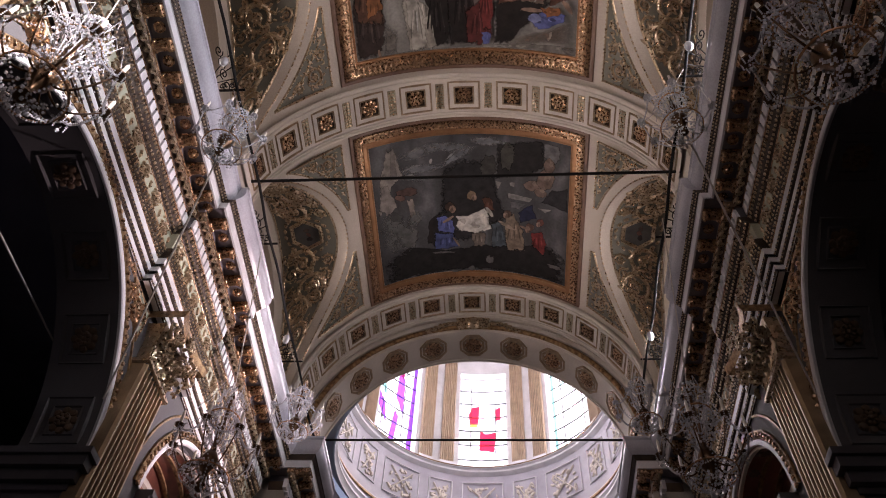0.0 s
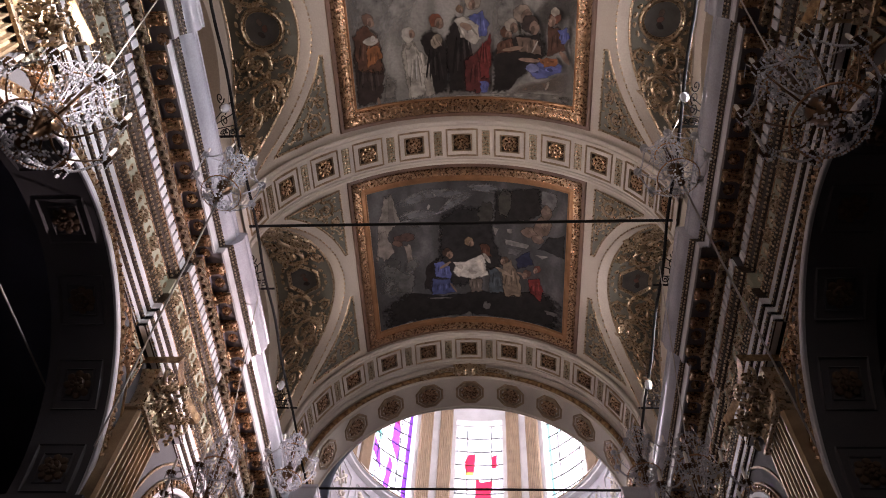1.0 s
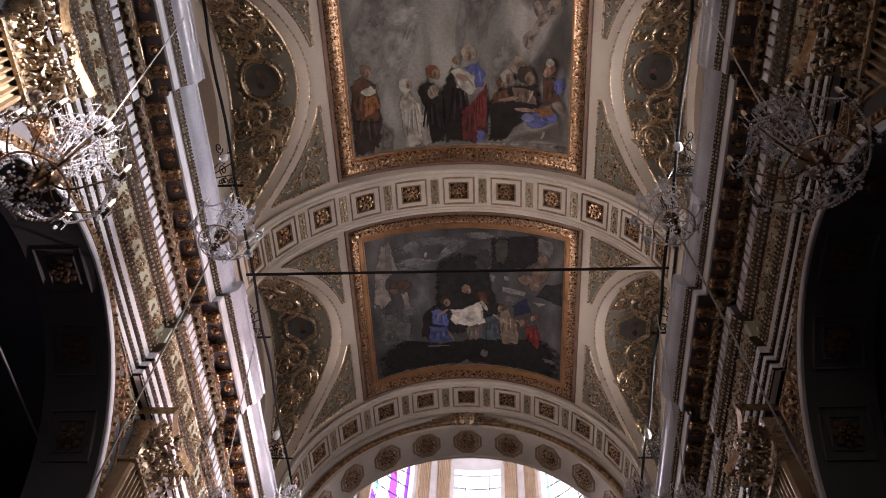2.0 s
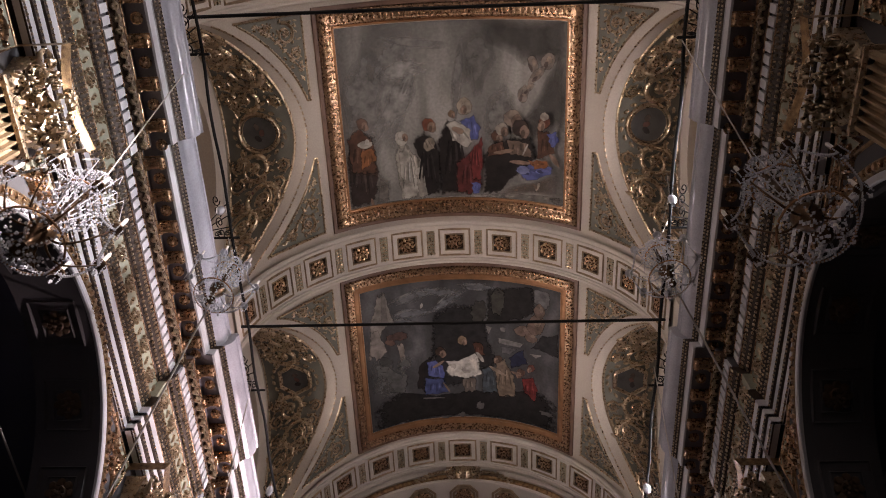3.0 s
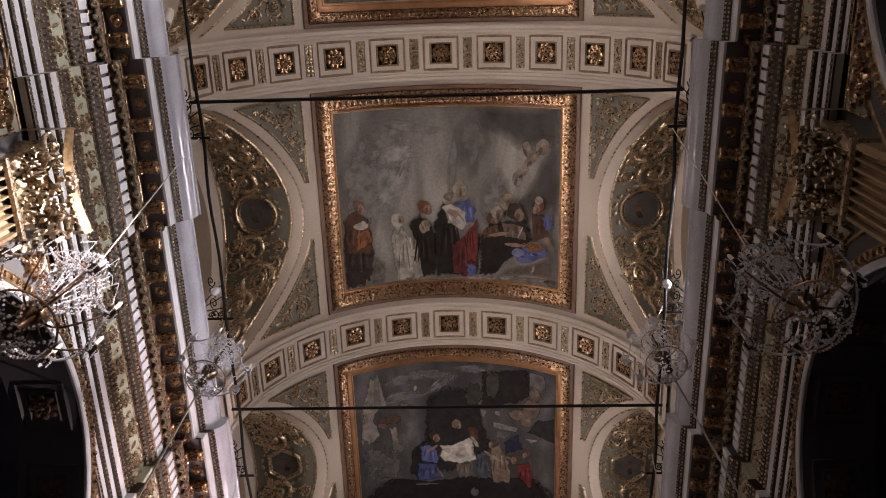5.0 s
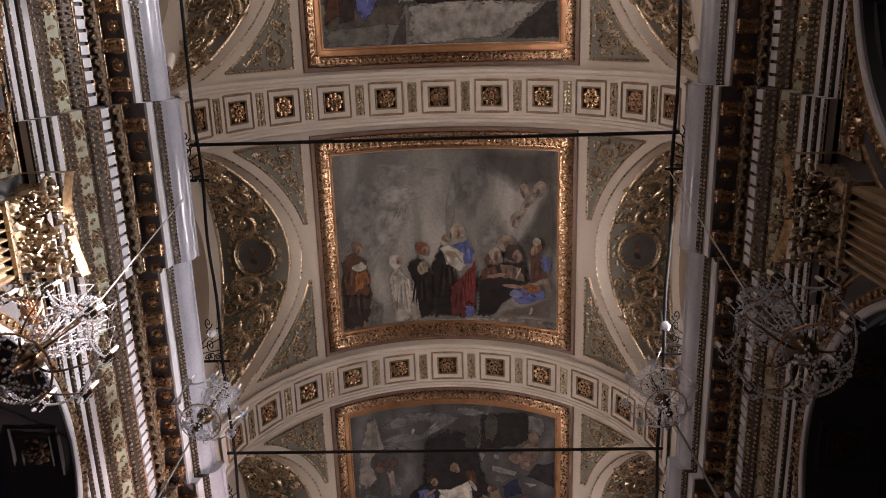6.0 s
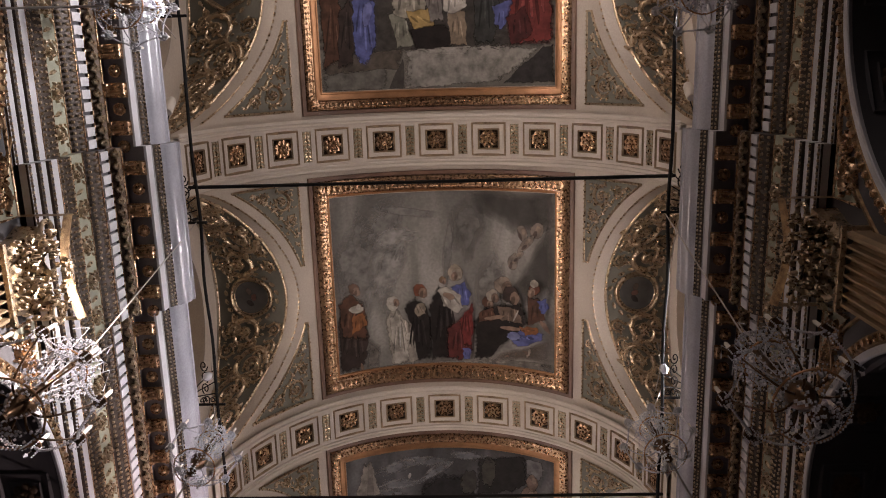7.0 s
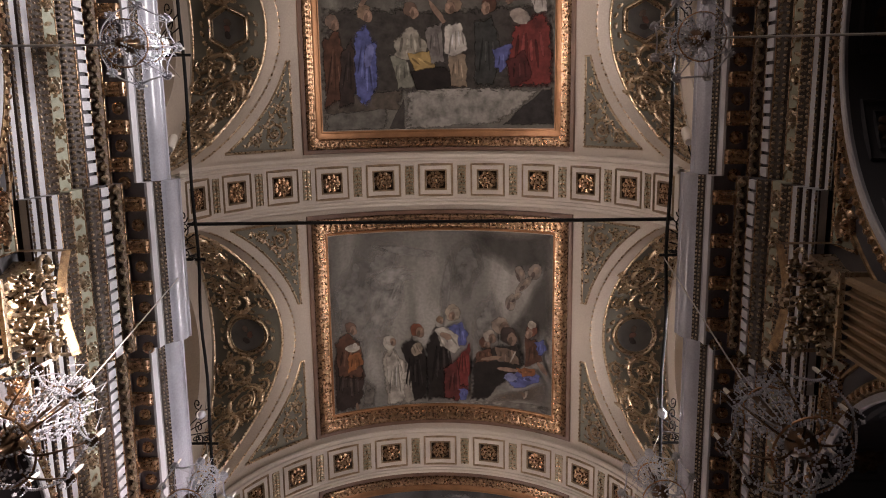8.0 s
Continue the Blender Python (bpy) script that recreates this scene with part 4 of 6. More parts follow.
class Sketch:
    """A list of painted shapes, built up from the back to the front."""
    def __init__(self, at, seed):
        self.at, self.out, self.rnd = at, [], random.Random(seed)

    def field(self, colour, *corners, soft=False, wild=0.035):
        line = [self.at(*c) for c in corners]
        fine = [(a[0] + (b[0] - a[0]) * k / n, a[1] + (b[1] - a[1]) * k / n)
                for a, b in zip(line, line[1:] + line[:1]) for n in [max(4, int(math.hypot(b[0] - a[0], b[1] - a[1]) / 0.2))] for k in range(n)]
        self.out.append((colour, [(u + self.rnd.uniform(-wild, wild), v + self.rnd.uniform(-wild, wild)) for u, v in fine], soft))

    def spot(self, colour, x, y, w, h, turn=0.0, soft=False, wobble=0.1):
        pts = [(w / 2 * math.cos(t), h / 2 * math.sin(t)) for t in (2 * math.pi * k / 18 for k in range(18))]
        q = [1 + self.rnd.uniform(-wobble, wobble) for _ in pts]
        self.out.append((colour, [self.at(x + (a * math.cos(turn) - b * math.sin(turn)) * k, y + (a * math.sin(turn) + b * math.cos(turn)) * k) for (a, b), k in zip(pts, q)], soft))

    def folds(self, colour, x, y, w, h, lean=0.0, n=6):
        """Lights and darks that run down a cloth."""
        for k in range(n):
            f = (k + 0.5) / n - 0.5 + self.rnd.uniform(-0.05, 0.05)
            tone = (0.45, 1.45, 0.6, 1.7, 0.5, 1.3)[k % 6]
            c = tuple(min(0.6, q * tone + (0.008 if tone > 1 else 0.0)) for q in colour)
            self.spot(c, x + f * w * 0.8, y + self.rnd.uniform(-0.12, 0.12) * h, w * 0.10, h * self.rnd.uniform(0.4, 0.7), -lean - f * 0.35)

    def robe(self, colour, *corners, n=6, lean=0.0):
        self.field(colour, *corners)
        xs, ys = [c[0] for c in corners], [c[1] for c in corners]
        x0, x1, y0, y1 = min(xs), max(xs), min(ys), max(ys)
        self.folds(colour, (x0 + x1) / 2, (y0 + y1) / 2, (x1 - x0) * 0.75, (y1 - y0) * 0.75, lean, n)

    def head(self, x, y, r, hair, skin=(0.27, 0.185, 0.14), way=1):
        self.spot(hair, x - way * 0.15 * r, y - 0.2 * r, 2.1 * r, 2.1 * r)
        self.spot(skin, x + way * 0.35 * r, y + 0.25 * r, 1.3 * r, 1.7 * r, -0.15 * way)
        self.spot(tuple(c * 0.55 for c in skin), x + way * 0.15 * r, y + 0.45 * r, 0.5 * r, 1.0 * r, 0.2)
        self.spot(tuple(c * 1.3 for c in skin), x + way * 0.55 * r, y + 0.1 * r, 0.45 * r, 0.7 * r)

    def limb(self, colour, x0, y0, x1, y1, w):
        self.spot(colour, (x0 + x1) / 2, (y0 + y1) / 2, math.hypot(x1 - x0, y1 - y0) + w, w, math.atan2(y1 - y0, x1 - x0))


SKIN, BLUE, RED, BROWN, BLACK = (0.27, 0.185, 0.14), (0.105, 0.125, 0.30), (0.16, 0.035, 0.032), (0.095, 0.048, 0.032), (0.020, 0.016, 0.015)
CLOTH, ORANGE, GREY, OCHRE = (0.40, 0.375, 0.33), (0.25, 0.105, 0.045), (0.20, 0.20, 0.19), (0.34, 0.24, 0.10)
DUSK = (0.045, 0.032, 0.028)

# the painting under a grey sky
k_ = Sketch(scheme(2.36, 7.93, (18, 50), (912, 892), (45, 32), (703, 77)), 17)
for x, y, w, h, t, v in ((200, 300, 190, 520, 0.25, 0.30), (270, 215, 200, 70, -0.12, 0.42), (255, 330, 90, 300, 0.5, 0.36), (120, 330, 160, 420, 0.1, 0.26), (560, 170, 140, 260, 0.2, 0.20), (650, 420, 130, 320, 0.0, 0.26), (330, 120, 260, 40, 0.1, 0.3), (480, 260, 40, 300, 0.1, 0.27)):
    k_.spot((v, v * 0.97, v * 0.91), x, y, w, h, t, soft=True, wobble=0.2)
k_.field((0.085, 0.08, 0.074), (560, 50), (900, 60), (905, 200), (800, 250), (600, 130), soft=True)
k_.field((0.10, 0.093, 0.085), (730, 420), (880, 190), (905, 220), (900, 480), (760, 500), soft=True)
for x, y, w, h, t in ((775, 215, 40, 75, -0.3), (835, 210, 60, 70, 0.4), (790, 255, 90, 36, -0.7), (735, 320, 44, 70, 0.2), (755, 300, 60, 28, -0.6)):
    k_.spot((0.25, 0.21, 0.18), x, y, w, h, t)
    k_.spot((0.32, 0.25, 0.20), x + 5, y - 6, w * 0.45, h * 0.4, t)
    k_.spot((0.12, 0.09, 0.08), x - 8, y + 12, w * 0.3, h * 0.4, t)
k_.field((0.19, 0.178, 0.16), (55, 775), (230, 725), (470, 698), (700, 702), (888, 745), (888, 780), (470, 706))
k_.field((0.30, 0.285, 0.255), (330, 716), (470, 700), (660, 702), (860, 738), (860, 745), (470, 708), wild=0.015)
k_.field((0.20, 0.185, 0.165), (170, 610), (215, 640), (205, 735), (150, 745), soft=True)
# stooping man in brown
k_.robe(DUSK, (35, 560), (85, 440), (150, 470), (170, 600), (165, 690), (130, 760), (55, 775))
k_.robe(BROWN, (45, 480), (90, 438), (135, 460), (160, 520), (165, 620), (60, 625))
k_.robe(ORANGE, (100, 525), (150, 510), (162, 560), (95, 605), n=3)
k_.spot(CLOTH, 118, 500, 62, 34, -0.2)
k_.spot((0.46, 0.44, 0.4), 125, 490, 20, 26, 0.4)
k_.head(112, 425, 23, (0.16, 0.10, 0.075))
k_.limb(SKIN, 135, 720, 140, 750, 14)
# kneeling figure in white
k_.robe((0.33, 0.305, 0.265), (235, 510), (262, 475), (310, 530), (365, 595), (350, 630), (370, 695), (260, 742), (240, 630))
k_.robe(CLOTH, (245, 530), (275, 490), (310, 570), (325, 700), (265, 735))
k_.limb((0.44, 0.41, 0.36), 320, 600, 355, 590, 34)
k_.spot(CLOTH, 258, 470, 48, 62, -0.3)
k_.head(268, 462, 19, (0.40, 0.37, 0.33))
k_.limb((0.42, 0.39, 0.34), 205, 745, 300, 720, 16)
# man in shadow with a red cap
k_.robe(BLACK, (305, 480), (345, 440), (395, 470), (410, 560), (405, 690), (355, 700), (330, 550))
k_.spot((0.27, 0.23, 0.18), 368, 490, 44, 60, 0.5)
k_.folds((0.24, 0.2, 0.16), 368, 495, 40, 60, 0.5, 4)
k_.head(370, 420, 26, (0.19, 0.07, 0.04))
# the mother and child
k_.robe(BLACK, (400, 480), (440, 395), (480, 420), (500, 560), (530, 690), (410, 695))
k_.robe((0.10, 0.028, 0.026), (470, 560), (530, 520), (570, 560), (570, 650), (525, 695), (470, 690))
k_.robe(RED, (520, 530), (575, 460), (572, 560), (565, 640), (530, 640))
k_.robe(BLUE, (485, 400), (540, 385), (570, 430), (560, 480), (530, 480), (500, 430), n=4)
k_.robe(BLUE, (530, 640), (563, 645), (560, 690), (530, 692), n=2)
k_.robe(CLOTH, (430, 415), (470, 395), (530, 440), (535, 490), (505, 510), (460, 475), n=5, lean=0.5)
k_.spot(SKIN, 480, 438, 52, 26, 0.4)
k_.head(458, 378, 14, (0.24, 0.16, 0.10))
k_.spot((0.33, 0.28, 0.22), 508, 350, 62, 70)
k_.head(512, 357, 21, (0.36, 0.31, 0.25), way=-1)
# the crowd in the shade
k_.field(BLACK, (575, 540), (620, 480), (760, 470), (800, 560), (690, 640), (640, 695), (575, 690))
for x, y, r, c in ((635, 470, 22, BROWN), (700, 410, 34, (0.26, 0.21, 0.17)), (655, 445, 24, (0.30, 0.27, 0.23)), (730, 450, 34, DUSK)):
    k_.head(x, y, r, c, (0.19, 0.135, 0.105))
k_.robe(BROWN, (600, 500), (660, 485), (670, 540), (590, 545), n=4)
k_.robe((0.15, 0.11, 0.085), (670, 480), (760, 500), (770, 560), (680, 540), n=4)
k_.limb((0.23, 0.16, 0.12), 620, 530, 700, 525, 16)
k_.limb((0.36, 0.34, 0.3), 735, 545, 755, 508, 8)
k_.robe(BROWN, (790, 450), (850, 470), (870, 560), (790, 570), n=4)
k_.robe(BLUE, (835, 475), (875, 470), (885, 515), (850, 530), n=3)
k_.head(820, 435, 25, (0.17, 0.07, 0.045), way=-1)
k_.spot((0.42, 0.38, 0.32), 825, 408, 38, 32, 0.3)
k_.robe(BLUE, (705, 600), (770, 580), (865, 610), (850, 640), (740, 650), n=6, lean=1.2)
k_.spot((0.19, 0.21, 0.37), 735, 605, 60, 34, 0.2)
k_.robe(ORANGE, (750, 570), (835, 575), (840, 605), (780, 605), n=3, lean=1.2)
k_.limb(SKIN, 690, 568, 760, 580, 18)
k_.limb(SKIN, 850, 560, 880, 600, 20)
k_.field((0.16, 0.12, 0.095), (630, 690), (700, 665), (880, 640), (880, 720), (760, 705), soft=True)
k_.limb((0.34, 0.31, 0.27), 790, 690, 800, 665, 16)
painting(2.36, 7.93, canvas_material("grey_sky_canvas", [(0.11, 0.106, 0.098), (0.19, 0.183, 0.168), (0.33, 0.318, 0.295)], 1.0), k_.out,
         "large oil painting of robed shapes under a grey sky, gilt frame")

# the dark painting round a white cloth
k_ = Sketch(scheme(9.62, 15.32, (118, 165), (955, 945), (60, 52), (655, 65)), 23)
for x, y, w, h, t in ((330, 130, 240, 50, -0.25), (440, 110, 200, 44, 0.05), (330, 195, 190, 40, -0.1), (480, 150, 160, 36, -0.5), (300, 230, 150, 30, 0.1), (600, 90, 150, 40, 0.1)):
    k_.spot((0.21, 0.215, 0.225), x, y, w, h, t, soft=True, wobble=0.25)
    k_.spot((0.27, 0.265, 0.26), x - 20, y - 8, w * 0.5, h * 0.35, t - 0.2, soft=True, wobble=0.3)
k_.spot((0.36, 0.35, 0.32), 376, 165, 12, 24, 0.3)
k_.field((0.27, 0.245, 0.22), (195, 110), (225, 108), (262, 230), (225, 245), (150, 400), (165, 215))
k_.field((0.20, 0.18, 0.165), (210, 115), (222, 112), (235, 240), (205, 240), wild=0.02)
k_.field((0.25, 0.22, 0.20), (165, 270), (190, 262), (235, 350), (190, 390), (155, 370))
k_.field((0.24, 0.205, 0.18), (270, 320), (295, 315), (320, 420), (295, 425))
k_.spot((0.10, 0.06, 0.05), 275, 290, 95, 40, -0.1, wobble=0.25)
k_.spot((0.13, 0.08, 0.065), 245, 315, 50, 24, 0.2)
for x, y, w, h, v in ((215, 430, 110, 120, 0.13), (260, 480, 130, 100, 0.10), (210, 500, 90, 90, 0.12), (300, 420, 60, 90, 0.14), (225, 395, 60, 36, 0.06)):
    k_.spot((v, v, v * 0.98), x, y, w, h, 0.3, soft=v > 0.1, wobble=0.3)
k_.field((0.024, 0.023, 0.024), (415, 350), (418, 210), (500, 150), (600, 165), (640, 240), (690, 420), (520, 520), (410, 520))
k_.field((0.020, 0.018, 0.018), (165, 600), (260, 535), (420, 560), (900, 540), (945, 600), (940, 715), (555, 650), (175, 705))
k_.field((0.022, 0.02, 0.02), (640, 100), (840, 90), (845, 200), (780, 230), (640, 240))
k_.spot((0.055, 0.053, 0.048), 610, 190, 70, 90, 0.2, wobble=0.25)
k_.spot((0.06, 0.058, 0.05), 690, 150, 60, 120, 0.1, wobble=0.25)
k_.field((0.16, 0.16, 0.165), (845, 105), (910, 112), (915, 165), (870, 190), (840, 150))
k_.field((0.25, 0.24, 0.225), (640, 250), (668, 255), (650, 285), wild=0.01)
k_.field((0.22, 0.21, 0.20), (700, 255), (722, 258), (718, 278), (700, 272), wild=0.01)
k_.field((0.22, 0.215, 0.205), (690, 298), (800, 325), (785, 342), (690, 325), wild=0.015)
k_.field((0.15, 0.15, 0.15), (700, 335), (770, 348), (740, 372), (705, 362), wild=0.02)
k_.field((0.27, 0.26, 0.24), (820, 365), (880, 372), (850, 385), wild=0.01)
for x, y, w, h, t in ((800, 270, 90, 50, 0.1), (850, 245, 80, 90, 0.3), (865, 190, 50, 70, -0.2), (830, 300, 60, 36, 0.3)):
    k_.spot((0.16, 0.115, 0.092), x, y, w, h, t)
    k_.spot((0.22, 0.165, 0.13), x + 8, y - 8, w * 0.4, h * 0.4, t)
k_.field((0.03, 0.03, 0.032), (880, 290), (950, 280), (948, 380), (830, 340))
# the one in blue, bent over the cloth
k_.field(BLACK, (352, 520), (365, 420), (410, 375), (430, 420), (400, 540))
k_.robe(BLUE, (398, 405), (425, 390), (470, 425), (468, 480), (400, 465), n=4)
k_.robe((0.06, 0.075, 0.17), (385, 470), (470, 470), (490, 530), (445, 552), (390, 545), n=5)
k_.head(455, 362, 22, (0.05, 0.03, 0.022))
k_.limb(SKIN, 425, 425, 465, 400, 14)
k_.limb((0.23, 0.165, 0.12), 465, 495, 492, 535, 10)
# the white cloth and the one who lifts it
k_.field((0.56, 0.53, 0.485), (478, 400), (540, 395), (600, 358), (625, 460), (560, 480), (478, 462))
for x, y, w, h, t, c in ((520, 425, 60, 22, 0.3, 0.40), (560, 440, 36, 30, 0.2, 0.38), (600, 420, 14, 80, -0.1, 0.62), (500, 445, 14, 40, 0.1, 0.62), (580, 400, 40, 12, -0.5, 0.64)):
    k_.spot((c, c * 0.94, c * 0.85), x, y, w, h, t)
k_.robe((0.10, 0.045, 0.03), (580, 320), (620, 315), (640, 380), (600, 365), n=3)
k_.head(545, 312, 19, (0.24, 0.17, 0.11))
k_.limb((0.33, 0.31, 0.28), 605, 365, 630, 400, 16)
k_.robe((0.07, 0.085, 0.10), (625, 430), (670, 420), (690, 540), (630, 545), n=4)
k_.robe((0.15, 0.125, 0.105), (540, 475), (600, 470), (600, 535), (550, 540), n=4)
# those at the side
k_.robe((0.20, 0.155, 0.115), (675, 390), (720, 385), (760, 470), (765, 555), (690, 555), n=5)
k_.limb((0.28, 0.22, 0.17), 660, 425, 720, 460, 16)
k_.head(690, 392, 17, (0.11, 0.07, 0.05), way=-1)
k_.field((0.025, 0.03, 0.06), (735, 380), (800, 350), (815, 410), (750, 430))
k_.robe((0.17, 0.032, 0.03), (785, 470), (840, 465), (862, 520), (850, 575), (800, 540), n=4)
k_.head(785, 452, 19, (0.13, 0.08, 0.06), way=-1)
k_.head(830, 428, 16, (0.15, 0.06, 0.045), way=-1)
k_.limb((0.24, 0.17, 0.13), 745, 440, 790, 460, 12)
for x, y, w, h, t in ((545, 640, 40, 20, 0.2), (470, 650, 60, 10, 0.0), (615, 600, 34, 40, 0.3), (420, 560, 100, 8, 0.0), (900, 625, 60, 20, 0.3)):
    k_.spot((0.14, 0.135, 0.13), x, y, w, h, t, wobble=0.35)
painting(9.62, 15.32, canvas_material("dark_canvas", [(0.03, 0.029, 0.03), (0.065, 0.065, 0.068), (0.16, 0.16, 0.165)], 4.0), k_.out,
         "dark oil painting of shapes round a white cloth, gilt frame", plain=True)

# the painting with pale steps
k_ = Sketch(scheme(-5.0, 0.60, (560, 578), (986, 974), (-106, 6), (220, -3)), 31)
k_.field((0.13, 0.13, 0.115), (565, -100), (980, -100), (980, -25), (565, -25), soft=True)
for x in (630, 700, 790, 860):
    k_.field((0.19, 0.19, 0.17), (x, -100), (x + 22, -100), (x + 22, 30), (x, 30), soft=True)
k_.field((0.055, 0.05, 0.045), (570, 20), (980, 20), (976, 155), (570, 165))
k_.field((0.15, 0.145, 0.13), (578, 190), (690, 182), (690, 218), (578, 218))
k_.field((0.10, 0.085, 0.07), (578, 160), (716, 152), (716, 185), (578, 192))
k_.field((0.27, 0.258, 0.235), (716, 156), (890, 150), (950, 158), (880, 212), (716, 220))
k_.field((0.33, 0.315, 0.285), (735, 152), (830, 152), (825, 164), (735, 166), wild=0.015)
k_.field((0.06, 0.055, 0.05), (690, 218), (716, 165), (716, 219), wild=0.015)
k_.field((0.04, 0.036, 0.036), (882, 212), (955, 155), (975, 152), (975, 212))
k_.robe(BROWN, (575, 70), (600, 52), (612, 80), (615, 170), (580, 185), n=4)
k_.head(592, 45, 12, (0.20, 0.15, 0.12))
k_.robe(DUSK, (605, 100), (625, 60), (640, 120), (630, 180), (605, 182), n=4)
k_.robe(BLUE, (628, 62), (650, 42), (668, 75), (672, 150), (650, 182), (632, 160), n=6)
k_.spot((0.16, 0.18, 0.38), 655, 95, 16, 44, 0.2)
k_.head(648, 28, 13, (0.24, 0.17, 0.12))
k_.limb(SKIN, 640, 15, 652, 0, 9)
k_.robe((0.30, 0.28, 0.235), (695, 70), (730, 45), (760, 80), (755, 105), (700, 105), n=5)
k_.robe(OCHRE, (720, 92), (765, 85), (770, 120), (735, 125), n=3, lean=1.0)
k_.robe((0.20, 0.2, 0.165), (690, 95), (720, 100), (735, 150), (705, 152), n=4)
k_.field(BLACK, (722, 122), (790, 112), (815, 150), (735, 156))
k_.head(728, 22, 13, (0.13, 0.09, 0.07))
k_.robe((0.18, 0.165, 0.155), (750, 50), (780, 40), (785, 110), (760, 110), n=3)
k_.robe((0.50, 0.475, 0.43), (782, 45), (815, 40), (828, 85), (800, 108), (785, 95), n=5)
k_.limb(SKIN, 760, 8, 785, 42, 10)
k_.robe((0.24, 0.19, 0.14), (790, 95), (825, 90), (822, 150), (795, 152), n=4)
k_.head(800, 15, 14, (0.25, 0.18, 0.13), way=-1)
k_.robe((0.04, 0.042, 0.04), (835, 40), (868, 30), (885, 90), (870, 150), (835, 150), n=4)
k_.head(862, 18, 13, BROWN, way=-1)
k_.robe(BLUE, (868, 88), (905, 78), (908, 98), (885, 130), (872, 120), n=3)
k_.robe(RED, (905, 50), (960, 30), (975, 60), (975, 152), (900, 150), (890, 120), n=6)
k_.robe((0.075, 0.02, 0.02), (890, 110), (925, 90), (940, 140), (900, 152), n=3)
k_.spot((0.33, 0.285, 0.25), 918, 38, 42, 26, 0.4)
k_.robe((0.48, 0.46, 0.42), (935, 5), (965, -5), (970, 35), (945, 38), n=3)
k_.head(905, 5, 13, (0.21, 0.17, 0.14), way=-1)
painting(-5.0, 0.60, canvas_material("brown_canvas", [(0.06, 0.056, 0.05), (0.12, 0.115, 0.10), (0.2, 0.195, 0.17)], 7.0), k_.out,
         "oil painting of robed shapes on pale steps, gilt frame", plain=True)

